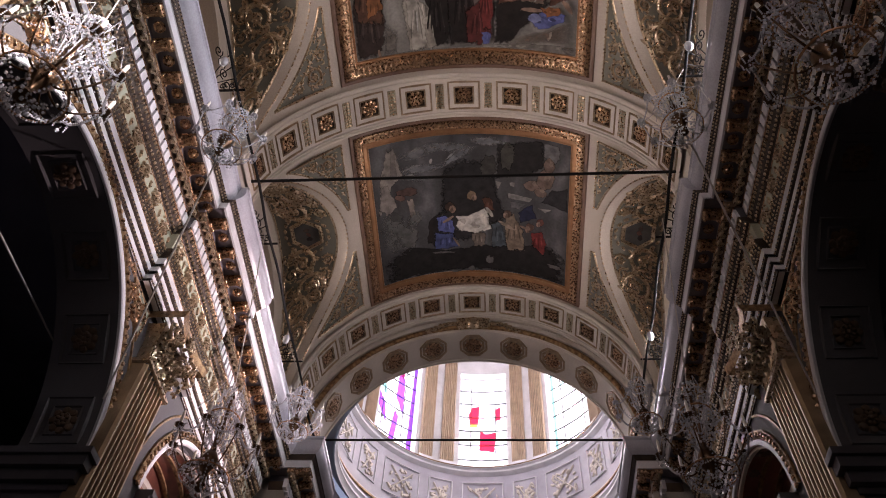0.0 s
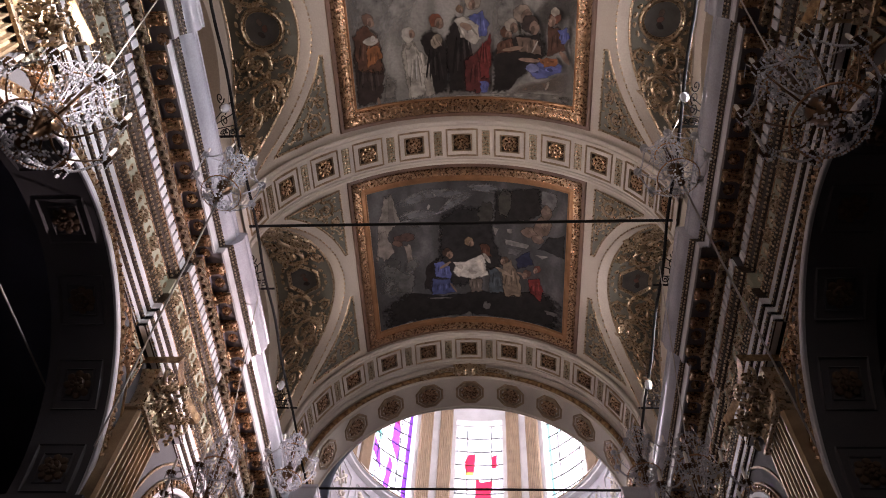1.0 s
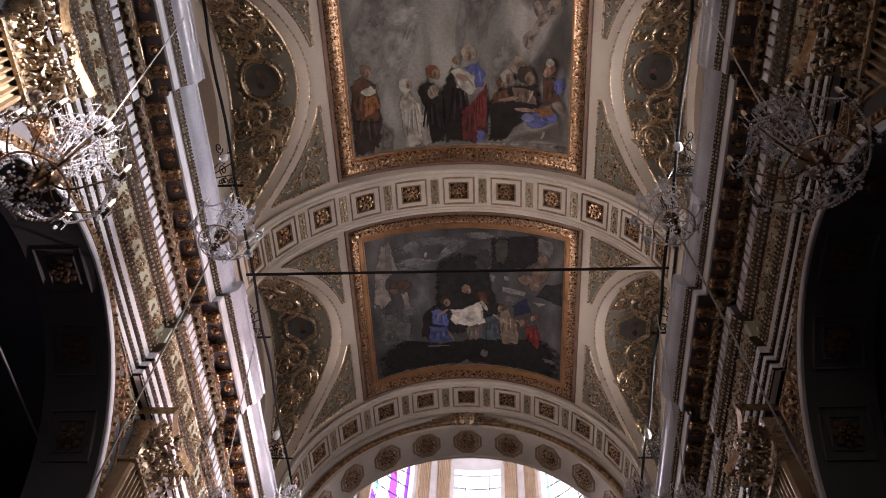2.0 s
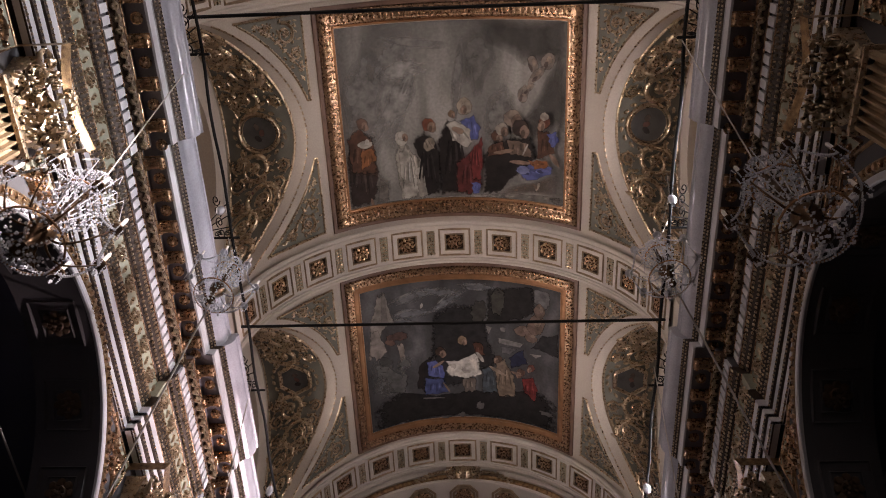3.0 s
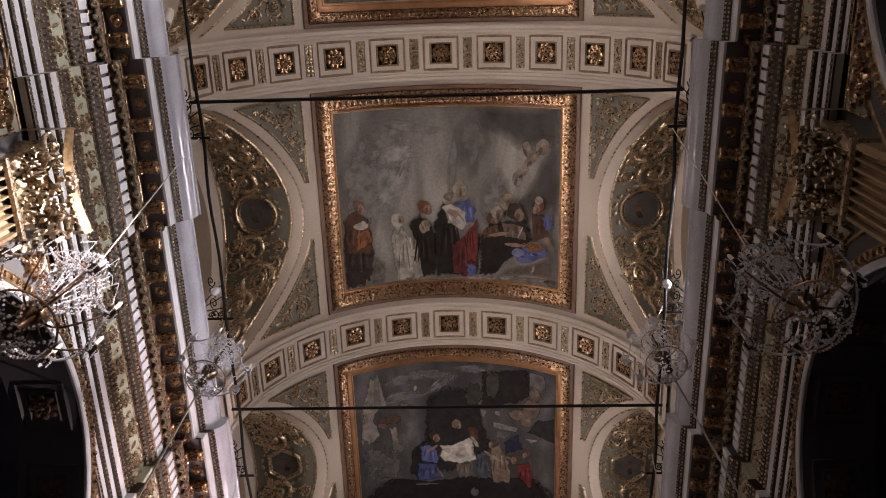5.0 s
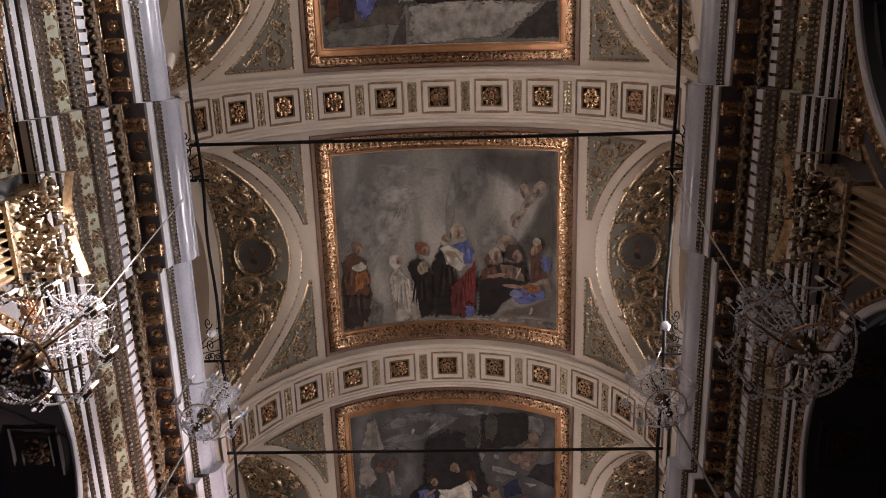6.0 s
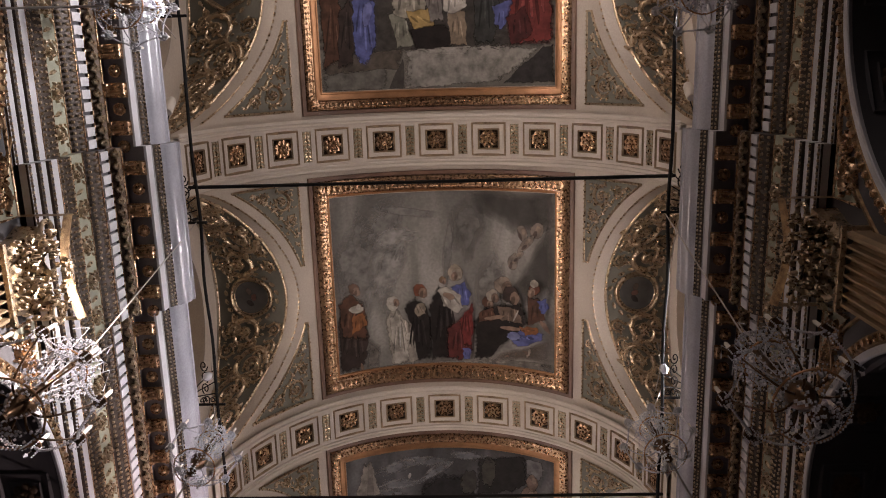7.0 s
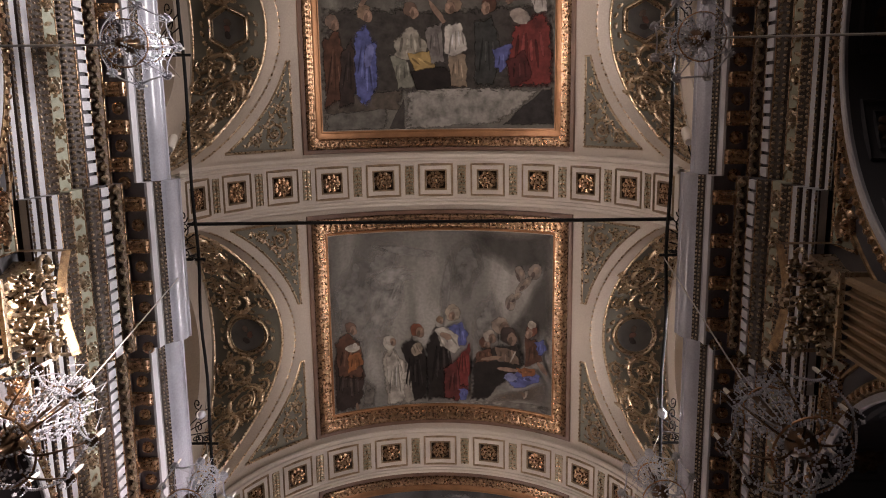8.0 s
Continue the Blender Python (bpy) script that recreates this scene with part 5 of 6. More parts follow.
# ---- pilasters with gilt capitals ----
def pilaster(side, y):
    top = thing("pilaster", "gilt fluted pilaster with a leafy gilt capital", "pilaster", "nave pilasters", "structure",
                axes((side * WX + AX, y, 0), (-side, 0, 0), (0, -side, 0), (0, 0, 1)))
    # local: x out of the wall, y across, z up
    w, d, zt = 0.52, 0.30, 11.55
    s = Shape()
    cols = [(0, -w), (d - 0.06, -w), (d, -w + 0.04)]
    nf = 7
    for k in range(nf):
        c0 = -w + 0.07 + (2 * w - 0.14) * k / nf
        c1 = -w + 0.07 + (2 * w - 0.14) * (k + 1) / nf
        q = (c1 - c0)
        cols += [(d, c0 + 0.1 * q), (d - 0.075, c0 + 0.22 * q), (d - 0.095, c0 + 0.5 * q), (d - 0.075, c0 + 0.78 * q), (d, c0 + 0.9 * q)]
    cols += [(d, w - 0.04), (d - 0.06, w), (0, w)]
    s.grid([[(a, b, z) for a, b in cols] for z in (1.5, zt)])
    part("shaft", s, SHAFTGOLD, top, "gilt fluted shaft", 30)
    part("plinth", Shape().box(0, d + 0.12, -w - 0.12, w + 0.12, 0, 1.5), STONE, top)
    part("astragal", Shape().grid([[(a, b, zt + z) for a, b in ((0, -w - e), (d + e, -w - e), (d + e, w + e), (0, w + e))] for e, z in ((0.0, 0), (0.05, 0.02), (0.06, 0.06), (0.05, 0.1), (0.0, 0.12))]), GILT, top, smooth=40)
    # bell and abacus
    part("bell", Shape().grid([[(a, b, z) for a, b in ((0, -q), (d * 0.9 + (q - w) * 0.7, -q), (d * 0.9 + (q - w) * 0.7, q), (0, q))] for q, z in ((w - 0.05, zt + 0.1), (w - 0.02, zt + 0.6), (w + 0.12, zt + 0.95))]), GILT, top)
    n = 12
    front = [(d + 0.42 - 0.14 * math.cos(math.pi * (k / n - 0.5)), -0.78 + 1.56 * k / n) for k in range(n + 1)]
    s = Shape().grid([[(0, -0.78, z)] + [(a + e, b, z) for a, b in front] + [(0, 0.78, z)] for e, z in ((0, zt + 0.95), (0.02, zt + 1.0), (0.05, zt + 1.1), (0.05, zt + 1.13))])
    part("abacus", s, DIMGOLD, top)
    # leaves: two rows, curling forward
    rnd = random.Random(3)
    def leaf(yc, z0, h, wid, out):
        s = Shape()
        rows = []
        for k in range(8):
            t = k / 7
            z = z0 + h * math.sin(min(1.0, t * 1.25) * math.pi / 2) - (0.25 * h * max(0, t - 0.72) / 0.28)
            x = d + 0.03 + out * t ** 2.4
            ww = wid * math.sin(math.pi * (0.18 + 0.78 * (1 - t))) * (1 + 0.22 * (k % 2))
            rows.append([(x - 0.05 * abs(e) + 0.02 * (1 - abs(e)), yc + ww * e, z) for e in (-1, -0.55, 0, 0.55, 1)])
        s.grid(rows)
        s.grid([[(x - 0.03, q, z) for x, q, z in r] for r in rows])
        return s
    for row, (z0, h, k, out) in enumerate(((zt + 0.10, 0.42, 4, 0.17), (zt + 0.14, 0.74, 3, 0.24))):
        for j in range(k):
            yc = -w + 2 * w * (j + 0.5) / k
            part("acanthus_leaf", leaf(yc, z0, h, 0.15, out), GILT, top, smooth=60)
    for sg in (-1, 1):
        s = Shape()
        pts = []
        for k in range(26):
            t = k / 25
            r = 0.20 * (1 - 0.8 * t)
            a = 2.2 + t * 9.0
            pts.append((d + 0.22 + 0.1 * t, sg * (0.62 + r * math.cos(a)), zt + 0.76 + r * math.sin(a)))
        s.tube(pts, [0.045 * (1 - 0.4 * k / 25) for k in range(26)], 6)
        part("volute", s, GILT, top, smooth=60)
    s = Shape()
    flat = lambda u, v, h: (d + 0.33 + h, u, zt + 1.0 + v)
    for k in range(8):
        a = 2 * math.pi * k / 8
        boss(s, flat, 0.10 * math.cos(a), 0.10 * math.sin(a), 0.07, 0.045, 0.07, a)
    boss(s, flat, 0, 0, 0.05, 0.05, 0.1)
    for j in range(110):
        boss(s, lambda u, v, h: (d + 0.10 + 0.28 * (v + 0.3) + h, u, zt + 0.45 + v), rnd.uniform(-0.62, 0.62), rnd.uniform(-0.3, 0.48), rnd.uniform(0.03, 0.07), rnd.uniform(0.015, 0.03), 0.08, rnd.uniform(0, 3), 6)
    part("flower", s, GILT, top, smooth=60)
    return top


SHAFTGOLD = mat("worn_gilt_shaft", (0.46, 0.33, 0.20), 0.4, 0.55, spread=0.15, scale=3, bump=0.15)
for side in (-1, 1):
    for y in PIERS:
        pilaster(side, y)

# ---- archivolts, imposts, soffit coffers, spandrels of the arcade ----
SQUARE_ME = coffer_frame()
DARKROSE_ME = rosette(0.26, 0.08, 8)
for side in (-1, 1):
    for c, R, Z in ARCHES:
        top = thing("archivolt", "white and gilt arch moulding round an arcade arch", "arch moulding", "archivolts", "structure", Matrix.Translation((AX, 0, 0)))
        n = 60
        T = [-math.pi / 2 + math.pi * k / n for k in range(n + 1)]
        def ringed(prof):
            return Shape().grid([[(side * (WX - o), c + (R + q) * math.sin(t), Z + (R + q) * math.cos(t)) for q, o in prof] for t in T])
        part("white_edge", ringed([(-0.01, -0.02), (-0.02, 0.03), (0.0, 0.05), (0.09, 0.05), (0.10, 0.02)]), WHITE, top, smooth=40)
        part("gilt_band", ringed([(0.10, 0.02), (0.12, 0.05), (0.20, 0.06), (0.27, 0.04), (0.28, 0.0)]), DIMGOLD, top, smooth=40)
        s = Shape()
        m = int(math.pi * R / 0.15)
        for k in range(m + 1):
            t = -math.pi / 2 + math.pi * k / m
            boss(s, lambda u, v, h: (side * (WX - 0.045 - h), c + (R + 0.185 + v) * math.sin(t) + u * math.cos(t), Z + (R + 0.185 + v) * math.cos(t) - u * math.sin(t)), 0, 0, 0.055, 0.065, 0.06, 0, 6)
        tagged(part("bead_band", s, GOLD, top, "row of gilt beads", 60), kind="stuff")
        part("bead_line", ringed([(0.52, 0.0), (0.53, 0.03), (0.57, 0.03), (0.58, 0.0)]), DIMGOLD, top, smooth=40)
        # coffers on the soffit
        m = max(3, int(math.pi * R / 1.45))
        for k in range(m):
            t = -math.pi / 2 + math.pi * (k + 0.5) / m
            o = (side * (WX + WT / 2), c + R * math.sin(t), Z + R * math.cos(t))
            mm = axes(o, (0, math.cos(t), -math.sin(t)), (1, 0, 0), (0, math.sin(t), math.cos(t)))
            # dark colours stand in for the shade under the arch
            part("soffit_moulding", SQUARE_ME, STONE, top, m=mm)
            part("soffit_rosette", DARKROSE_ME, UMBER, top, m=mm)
        for sg in (-1, 1):
            s = Shape()
            y0 = c + sg * R
            for e, z0, z1 in ((0.06, Z - 0.62, Z - 0.5), (0.16, Z - 0.5, Z - 0.30), (0.26, Z - 0.30, Z - 0.12), (0.32, Z - 0.12, Z)):
                s.box(side * (WX - e), side * (WX + WT + 0.05), min(y0, y0 - sg * e), max(y0, y0 - sg * e), z0, z1)
            part("impost", s, SLATE, top, "dark moulded impost")

# red marble chapel walls behind the small arches beside the crossing
CHAPEL = mat("red_brown_marble", (0.23, 0.085, 0.06), 0.35, spread=0.2, scale=2.5, bump=0.05, stain=(0.12, 0.04, 0.03))
for side in (-1, 1):
    c, R, Z = ARCHES[2]
    top = thing("wall_chapel", "red marble chapel wall with pale mouldings behind the small arch", "wall", kind="structure")
    X = WX + WT - 0.12
    arc = [(c + (R + 0.05) * math.sin(t), Z + (R + 0.05) * math.cos(t)) for t in [-math.pi / 2 + math.pi * k / 24 for k in range(25)]]
    s = Shape().grid([[(side * X, y, z) for y, z in arc], [(side * X, y, 0.0) for y, z in arc]])
    s.grid([[(side * (X + 0.1), y, z) for y, z in arc], [(side * (X + 0.1), y, 0.0) for y, z in arc]])
    part("marble_face", s, CHAPEL, top)
    T = [-math.pi / 2 + math.pi * k / 32 for k in range(33)]
    lining = lambda prof: Shape().grid([[(side * x, c + (R - d) * math.sin(t), Z + (R - d) * math.cos(t)) for x, d in prof] for t in T])
    part("marble_lining", lining([(WX + 0.10, 0.0), (WX + 0.10, 0.03), (X, 0.03)]), CHAPEL, top, smooth=40)
    for x in (WX + 0.16, WX + 0.55, WX + 0.92):
        part("lining_band", lining([(x - 0.05, 0.03), (x - 0.04, 0.07), (x + 0.04, 0.07), (x + 0.05, 0.03)]), PALE if x < WX + 0.2 else DIMGOLD, top, smooth=40)
    for k in range(9):
        t = -1.35 + 2.7 * k / 8
        o = (side * (WX + 0.36), c + (R - 0.035) * math.sin(t), Z + (R - 0.035) * math.cos(t))
        part("lining_rosette", DARKROSE_ME, DIMGOLD, top, m=axes(o, (0, math.cos(t), -math.sin(t)), (1, 0, 0), (0, math.sin(t), math.cos(t))) @ Matrix.Scale(0.5, 4))
    for z, h, d in ((Z - 0.05, 0.16, 0.22), (Z - 0.75, 0.09, 0.10)):
        s = Shape()
        s.grid([[(side * (X - q), y, z + v) for q, v in ((0.0, -h), (0.4 * d, -h), (0.6 * d, 0.0), (d, 0.3 * h), (d, h), (0.0, h))] for y in (c - R, c + R)])
        part("string_course", s, PALEGOLD, top, smooth=30)
    for r0, r1 in ((1.55, 1.75), (0.95, 1.05)):
        ring_ = [[(side * (X - o), c + r * math.sin(t), Z + 0.12 + r * math.cos(t)) for r, o in ((r0, 0.0), (r0 + 0.03, 0.07), (r1 - 0.03, 0.07), (r1, 0.0))] for t in [-math.pi / 2 + math.pi * k / 24 for k in range(25)]]
        part("arch_band", Shape().grid(ring_), PALE if r0 > 1.2 else DIMGOLD, top, smooth=40)
    for d in (-1.5, -0.5, 0.5, 1.5):
        part("strip_pilaster", Shape().box(side * (X - 0.09), side * X, c + d - 0.13, c + d + 0.13, Z - 4.0, Z - 0.84), PALE, top)

# spandrel relief on the arcade wall
for side in (-1, 1):
    for c, R, Z in ARCHES[:2]:
        for sg in (-1, 1):
            sp = thing("arcade_spandrel", "green spandrel with gilt relief above an arcade arch", "relief panel", "arcade spandrels", at=Matrix.Translation((AX, 0, 0)))
            rows = []
            y_out = c + sg * 2.98
            for k in range(13):
                d = 1.0 + 1.98 * k / 12
                z0 = Z + math.sqrt(max(0.0, (R + 0.62) ** 2 - d * d)) if d < R + 0.62 else Z
                rows.append((c + sg * d, min(z0, 12.58)))
            surf = lambda u, v, h: (side * (WX - h), u, v)
            part("ground", Shape().grid([[surf(y, z + (12.6 - z) * j / 3, 0.012) for j in range(4)] for y, z in rows]), FRIEZE, sp)
            s = Shape()
            relief(s, surf, [(y, z) for y, z in rows] + [(rows[-1][0], 12.6), (rows[0][0], 12.6)], 0.03, 0.04, True)
            volute(s, surf, c + sg * 2.65, 12.2, 0.25, 0.5 if sg > 0 else 2.6, sg, 0.05, 0.08)
            volute(s, surf, c + sg * 2.2, 12.35, 0.16, 0.5 if sg > 0 else 2.6, -sg, 0.035, 0.07)
            part("gilt_relief", s, GOLD, sp, "gilt scroll relief", 60)

# ---- scrolls on the frieze, small leaves on the gilt bands ----
for side in (-1, 1):
    top = thing("frieze_relief", "gilt leaf scrolls along the pale green frieze", "frieze ornament", "frieze reliefs", at=Matrix.Translation((AX, 0, 0)))
    for y0, y1, f in runs():
        if y1 < -7:
            continue
        y0 = max(y0, -7.5)
        s = Shape()
        surf = lambda u, v, h: (side * (5.72 - f - h), u, v)
        n = max(2, round((y1 - y0) / 0.62))
        step = (y1 - y0) / n
        for k in range(n):
            y = y0 + step * (k + 0.5)
            volute(s, surf, y, 13.96 + (0.03 if k % 2 else -0.03), 0.15, math.pi * (0.5 if k % 2 else 1.5), 1 if k % 2 else -1, 0.024, 0.06)
            boss(s, surf, y + step / 2, 13.97, 0.035, 0.11, 0.05, 0.3)
            for j in range(5):
                boss(s, surf, y + step * (0.12 * j - 0.2), 13.97 + 0.17 * (-1) ** j, 0.06, 0.025, 0.04, 0.8 * (-1) ** j, 6)
        part("scrollwork", s, GILT, top, smooth=60)
        for base, z, ru, rv, h, pitch in ((5.60, 14.39, 0.03, 0.06, 0.04, 0.09), (5.665, 14.275, 0.03, 0.045, 0.04, 0.09), (5.655, 13.64, 0.03, 0.06, 0.04, 0.095), (5.665, 13.54, 0.022, 0.03, 0.03, 0.095), (5.69, 13.45, 0.03, 0.028, 0.03, 0.08), (4.955, 15.48, 0.024, 0.024, 0.03, 0.07), (4.995, 15.415, 0.024, 0.024, 0.03, 0.07)):
            s = Shape()
            n = max(2, round((y1 - y0) / pitch))
            for k in range(n):
                boss(s, lambda u, v, q: (side * (base - f - q), u, z + v), y0 + (y1 - y0) * (k + 0.5) / n, 0.008 * (-1) ** k, ru, rv, h, 0.2 * (-1) ** k, 6)
            tagged(part("leaf_band", s, GILT, top, "row of small gilt leaves", 60), kind="stuff")
        for x, z in ((5.70, 13.17), (5.735, 12.94), (5.765, 12.725)):
            s = Shape()
            n = max(2, round((y1 - y0) / 0.09))
            for k in range(n):
                boss(s, lambda u, v, q: (side * (x - f - q), u, z + v), y0 + (y1 - y0) * (k + 0.5) / n, 0, 0.028, 0.022, 0.035, 0, 6)
            tagged(part("bead_band", s, GILT, top, "row of small gilt beads", 60), kind="stuff")

# ---- keystone of the chancel arch ----
top = thing("cartouche", "gilt shield cartouche at the crown of the chancel arch", "cartouche")
surf = lambda u, v, h: (u, OY0 - 0.12 - h, OZ + OR + 0.22 + v)
s = Shape()
boss(s, surf, 0, 0.05, 0.36, 0.40, 0.24, 0, 14)
part("shield", s, GILT, top, smooth=60)
for sg in (-1, 1):
    s = Shape()
    volute(s, surf, sg * 0.42, 0.24, 0.18, 1.5, sg, 0.06, 0.16)
    volute(s, surf, sg * 0.42, -0.17, 0.15, 4.5, -sg, 0.05, 0.16)
    for k in range(7):
        boss(s, surf, sg * (0.62 + 0.14 * k), -0.06 - 0.012 * k * k, 0.14, 0.055, 0.08, sg * (0.5 - 0.25 * (k % 3)))
    part("scroll_wing", s, GILT, top, smooth=60)

# ---- stained glass in the drum ----
def glass(name, colour):
    ma = bpy.data.materials.new(name)
    ma.use_nodes = True
    nt = ma.node_tree
    b = nt.nodes["Principled BSDF"]
    t, mix, tr = nt.nodes.new("ShaderNodeBsdfTransparent"), nt.nodes.new("ShaderNodeMixShader"), nt.nodes.new("ShaderNodeBsdfTranslucent")
    b.inputs["Base Color"].default_value = (*colour, 1)
    b.inputs["Roughness"].default_value = 0.15
    noise_, ramp = nt.nodes.new("ShaderNodeTexNoise"), nt.nodes.new("ShaderNodeMix")
    noise_.inputs["Scale"].default_value = 2.5
    ramp.data_type = "RGBA"
    ramp.inputs["A"].default_value, ramp.inputs["B"].default_value = (*[c * 0.7 for c in colour], 1), (*colour, 1)
    nt.links.new(noise_.outputs["Fac"], ramp.inputs["Factor"])
    nt.links.new(ramp.outputs["Result"], t.inputs["Color"])
    nt.links.new(ramp.outputs["Result"], tr.inputs["Color"])
    mix.inputs[0].default_value = 0.25
    nt.links.new(t.outputs[0], mix.inputs[1])
    nt.links.new(tr.outputs[0], mix.inputs[2])
    nt.links.new(mix.outputs[0], nt.nodes["Material Output"].inputs[0])
    return ma


CLEAR, VIOLET, RUBY, TEAL, AMBER, PINK = (glass(n, c) for n, c in (("clear_glass", (0.95, 0.95, 1.0)), ("violet_glass", (0.22, 0.06, 0.50)), ("ruby_glass", (0.6, 0.02, 0.05)),
                                          ("teal_glass", (0.25, 0.62, 0.60)), ("amber_glass", (0.9, 0.5, 0.08)), ("pink_glass", (0.9, 0.62, 0.72))))
rnd = random.Random(11)
for k in range(-3, 5):
    c = k * 2 * math.pi / NWIN
    top = thing("window", "tall stained glass window with dark bars in the dome drum", "window", "drum windows", "structure")
    cols, rws = 4, 7
    wa = WA * 0.98
    for i in range(cols):
        for j in range(rws):
            a0, a1 = c - wa + 2 * wa * i / cols, c - wa + 2 * wa * (i + 1) / cols
            z0, z1 = SILL + (HEAD - SILL) * j / rws, SILL + (HEAD - SILL) * (j + 1) / rws
            q = [on_drum(a, z, DR + 0.4) for a, z in ((a0, z0), (a1, z0), (a1, z1), (a0, z1))]
            ob = part("pane", Shape().add(q, [(0, 1, 2, 3)]), CLEAR, top)
            ob.visible_shadow = False
    def shard(material, pts):
        q = [on_drum(c + wa * a, SILL + (HEAD - SILL) * b, DR + 0.385) for a, b in pts]
        ob = part("coloured_pane", Shape().add(q, [tuple(range(len(q)))]), material, top)
        ob.visible_shadow = False
    if k == 0:
        shard(RUBY, [(-0.15, 0.24), (0.45, 0.22), (0.5, 0.42), (0.1, 0.40), (-0.12, 0.44)])
        shard(RUBY, [(-0.55, 0.50), (-0.2, 0.50), (-0.15, 0.70), (-0.45, 0.68), (-0.6, 0.6)])
        shard(RUBY, [(0.5, 0.54), (0.7, 0.54), (0.72, 0.68), (0.5, 0.66)])
        shard(AMBER, [(-0.6, 0.47), (-0.2, 0.47), (-0.25, 0.5), (-0.5, 0.51)])
        shard(PINK, [(-0.25, 0.5), (0.0, 0.5), (-0.02, 0.66), (-0.2, 0.66)])
    elif k == -1:
        for m, p in ((VIOLET, [(0.78, 0.0), (0.99, 0.0), (0.99, 1.0), (0.85, 1.0)]), (VIOLET, [(0.1, 0.55), (0.5, 0.40), (0.45, 0.75), (0.15, 0.95)]), (VIOLET, [(-0.8, 0.38), (-0.2, 0.22), (-0.4, 0.42), (-0.8, 0.52)]),
                     (TEAL, [(-0.75, 0.55), (-0.35, 0.5), (-0.5, 0.66)]), (RUBY, [(-0.5, 0.74), (-0.15, 0.70), (-0.2, 0.86)]), (VIOLET, [(-0.1, 0.02), (0.15, 0.0), (0.3, 0.36), (0.1, 0.42)]),
                     (RUBY, [(0.05, 0.82), (0.4, 0.76), (0.3, 0.99), (0.0, 0.97)]), (TEAL, [(-0.8, 0.05), (-0.5, 0.02), (-0.55, 0.15)]), (PINK, [(-0.4, 0.62), (0.0, 0.6), (-0.1, 0.8)])):
            shard(m, p)
    elif k == 1:
        for m, p in ((TEAL, [(0.5, 0.55), (0.95, 0.48), (0.95, 0.64), (0.6, 0.66)]), (PINK, [(-0.1, 0.4), (0.3, 0.35), (0.2, 0.5)]), (TEAL, [(-0.5, 0.7), (-0.1, 0.75), (-0.3, 0.9)]), (VIOLET, [(0.85, 0.7), (0.98, 0.68), (0.98, 0.98), (0.88, 0.98)]), (PINK, [(0.0, 0.6), (0.4, 0.62), (0.2, 0.8)]), (TEAL, [(-0.95, 0.1), (-0.85, 0.1), (-0.85, 0.9), (-0.95, 0.9)])):
            shard(m, p)
    bars = Shape()
    for j in range(rws + 1):
        z = SILL + (HEAD - SILL) * j / rws
        bars.grid([[on_drum(c - wa + 2 * wa * i / 6, z + dz, DR + dr) for dz, dr in ((-0.018, 0.36), (0.018, 0.36), (0.018, 0.42), (-0.018, 0.42))] for i in range(7)], True)
    part("saddle_grille", bars, IRON, top)
    for i in (1, 3):
        a = c - wa + 2 * wa * i / cols
        b = Shape().tube([on_drum(a, SILL, DR + 0.38), on_drum(a, HEAD, DR + 0.38)], 0.022, 5)
        part("mullion", b, IRON, top)

# relief panels under the drum windows
for k in range(-6, 7):
    c = k * math.pi / 8 * 0.86
    w, tall = (0.95, True) if k % 2 == 0 else (0.55, True)
    pan = thing("drum_panel", "white framed panel with pale relief under the dome windows", "relief panel", "drum panels")
    surf = lambda u, v, h: on_drum(c + u / DR, 24.35 + v, DR - h)
    s = Shape()
    relief(s, surf, [(-w, -0.85), (w, -0.85), (w, 0.95), (-w, 0.95)], 0.05, 0.05, True)
    part("panel_frame", s, WHITE, pan)
    s = Shape()
    for j in range(26):
        boss(s, surf, rnd.uniform(-w * 0.7, w * 0.7), rnd.uniform(-0.62, 0.7), rnd.uniform(0.08, 0.2), rnd.uniform(0.04, 0.09), 0.09, rnd.uniform(0, 3.1))
    relief(s, surf, [(-0.6 * w, -0.6), (0.6 * w, 0.7)], 0.04, 0.08)
    relief(s, surf, [(0.6 * w, -0.6), (-0.6 * w, 0.7)], 0.04, 0.08)
    part("relief", s, PALE, pan, smooth=60)

# ---- tie rods, cables and brackets ----
def bar(name, a, b, r, material, label, category, group=""):
    s = Shape()
    a, b = Vector(a), Vector(b)
    s.tube([a + (b - a) * k / 12 for k in range(13)], r, 8)
    return tagged(part(name, s, material, smooth=60), label, category, group)


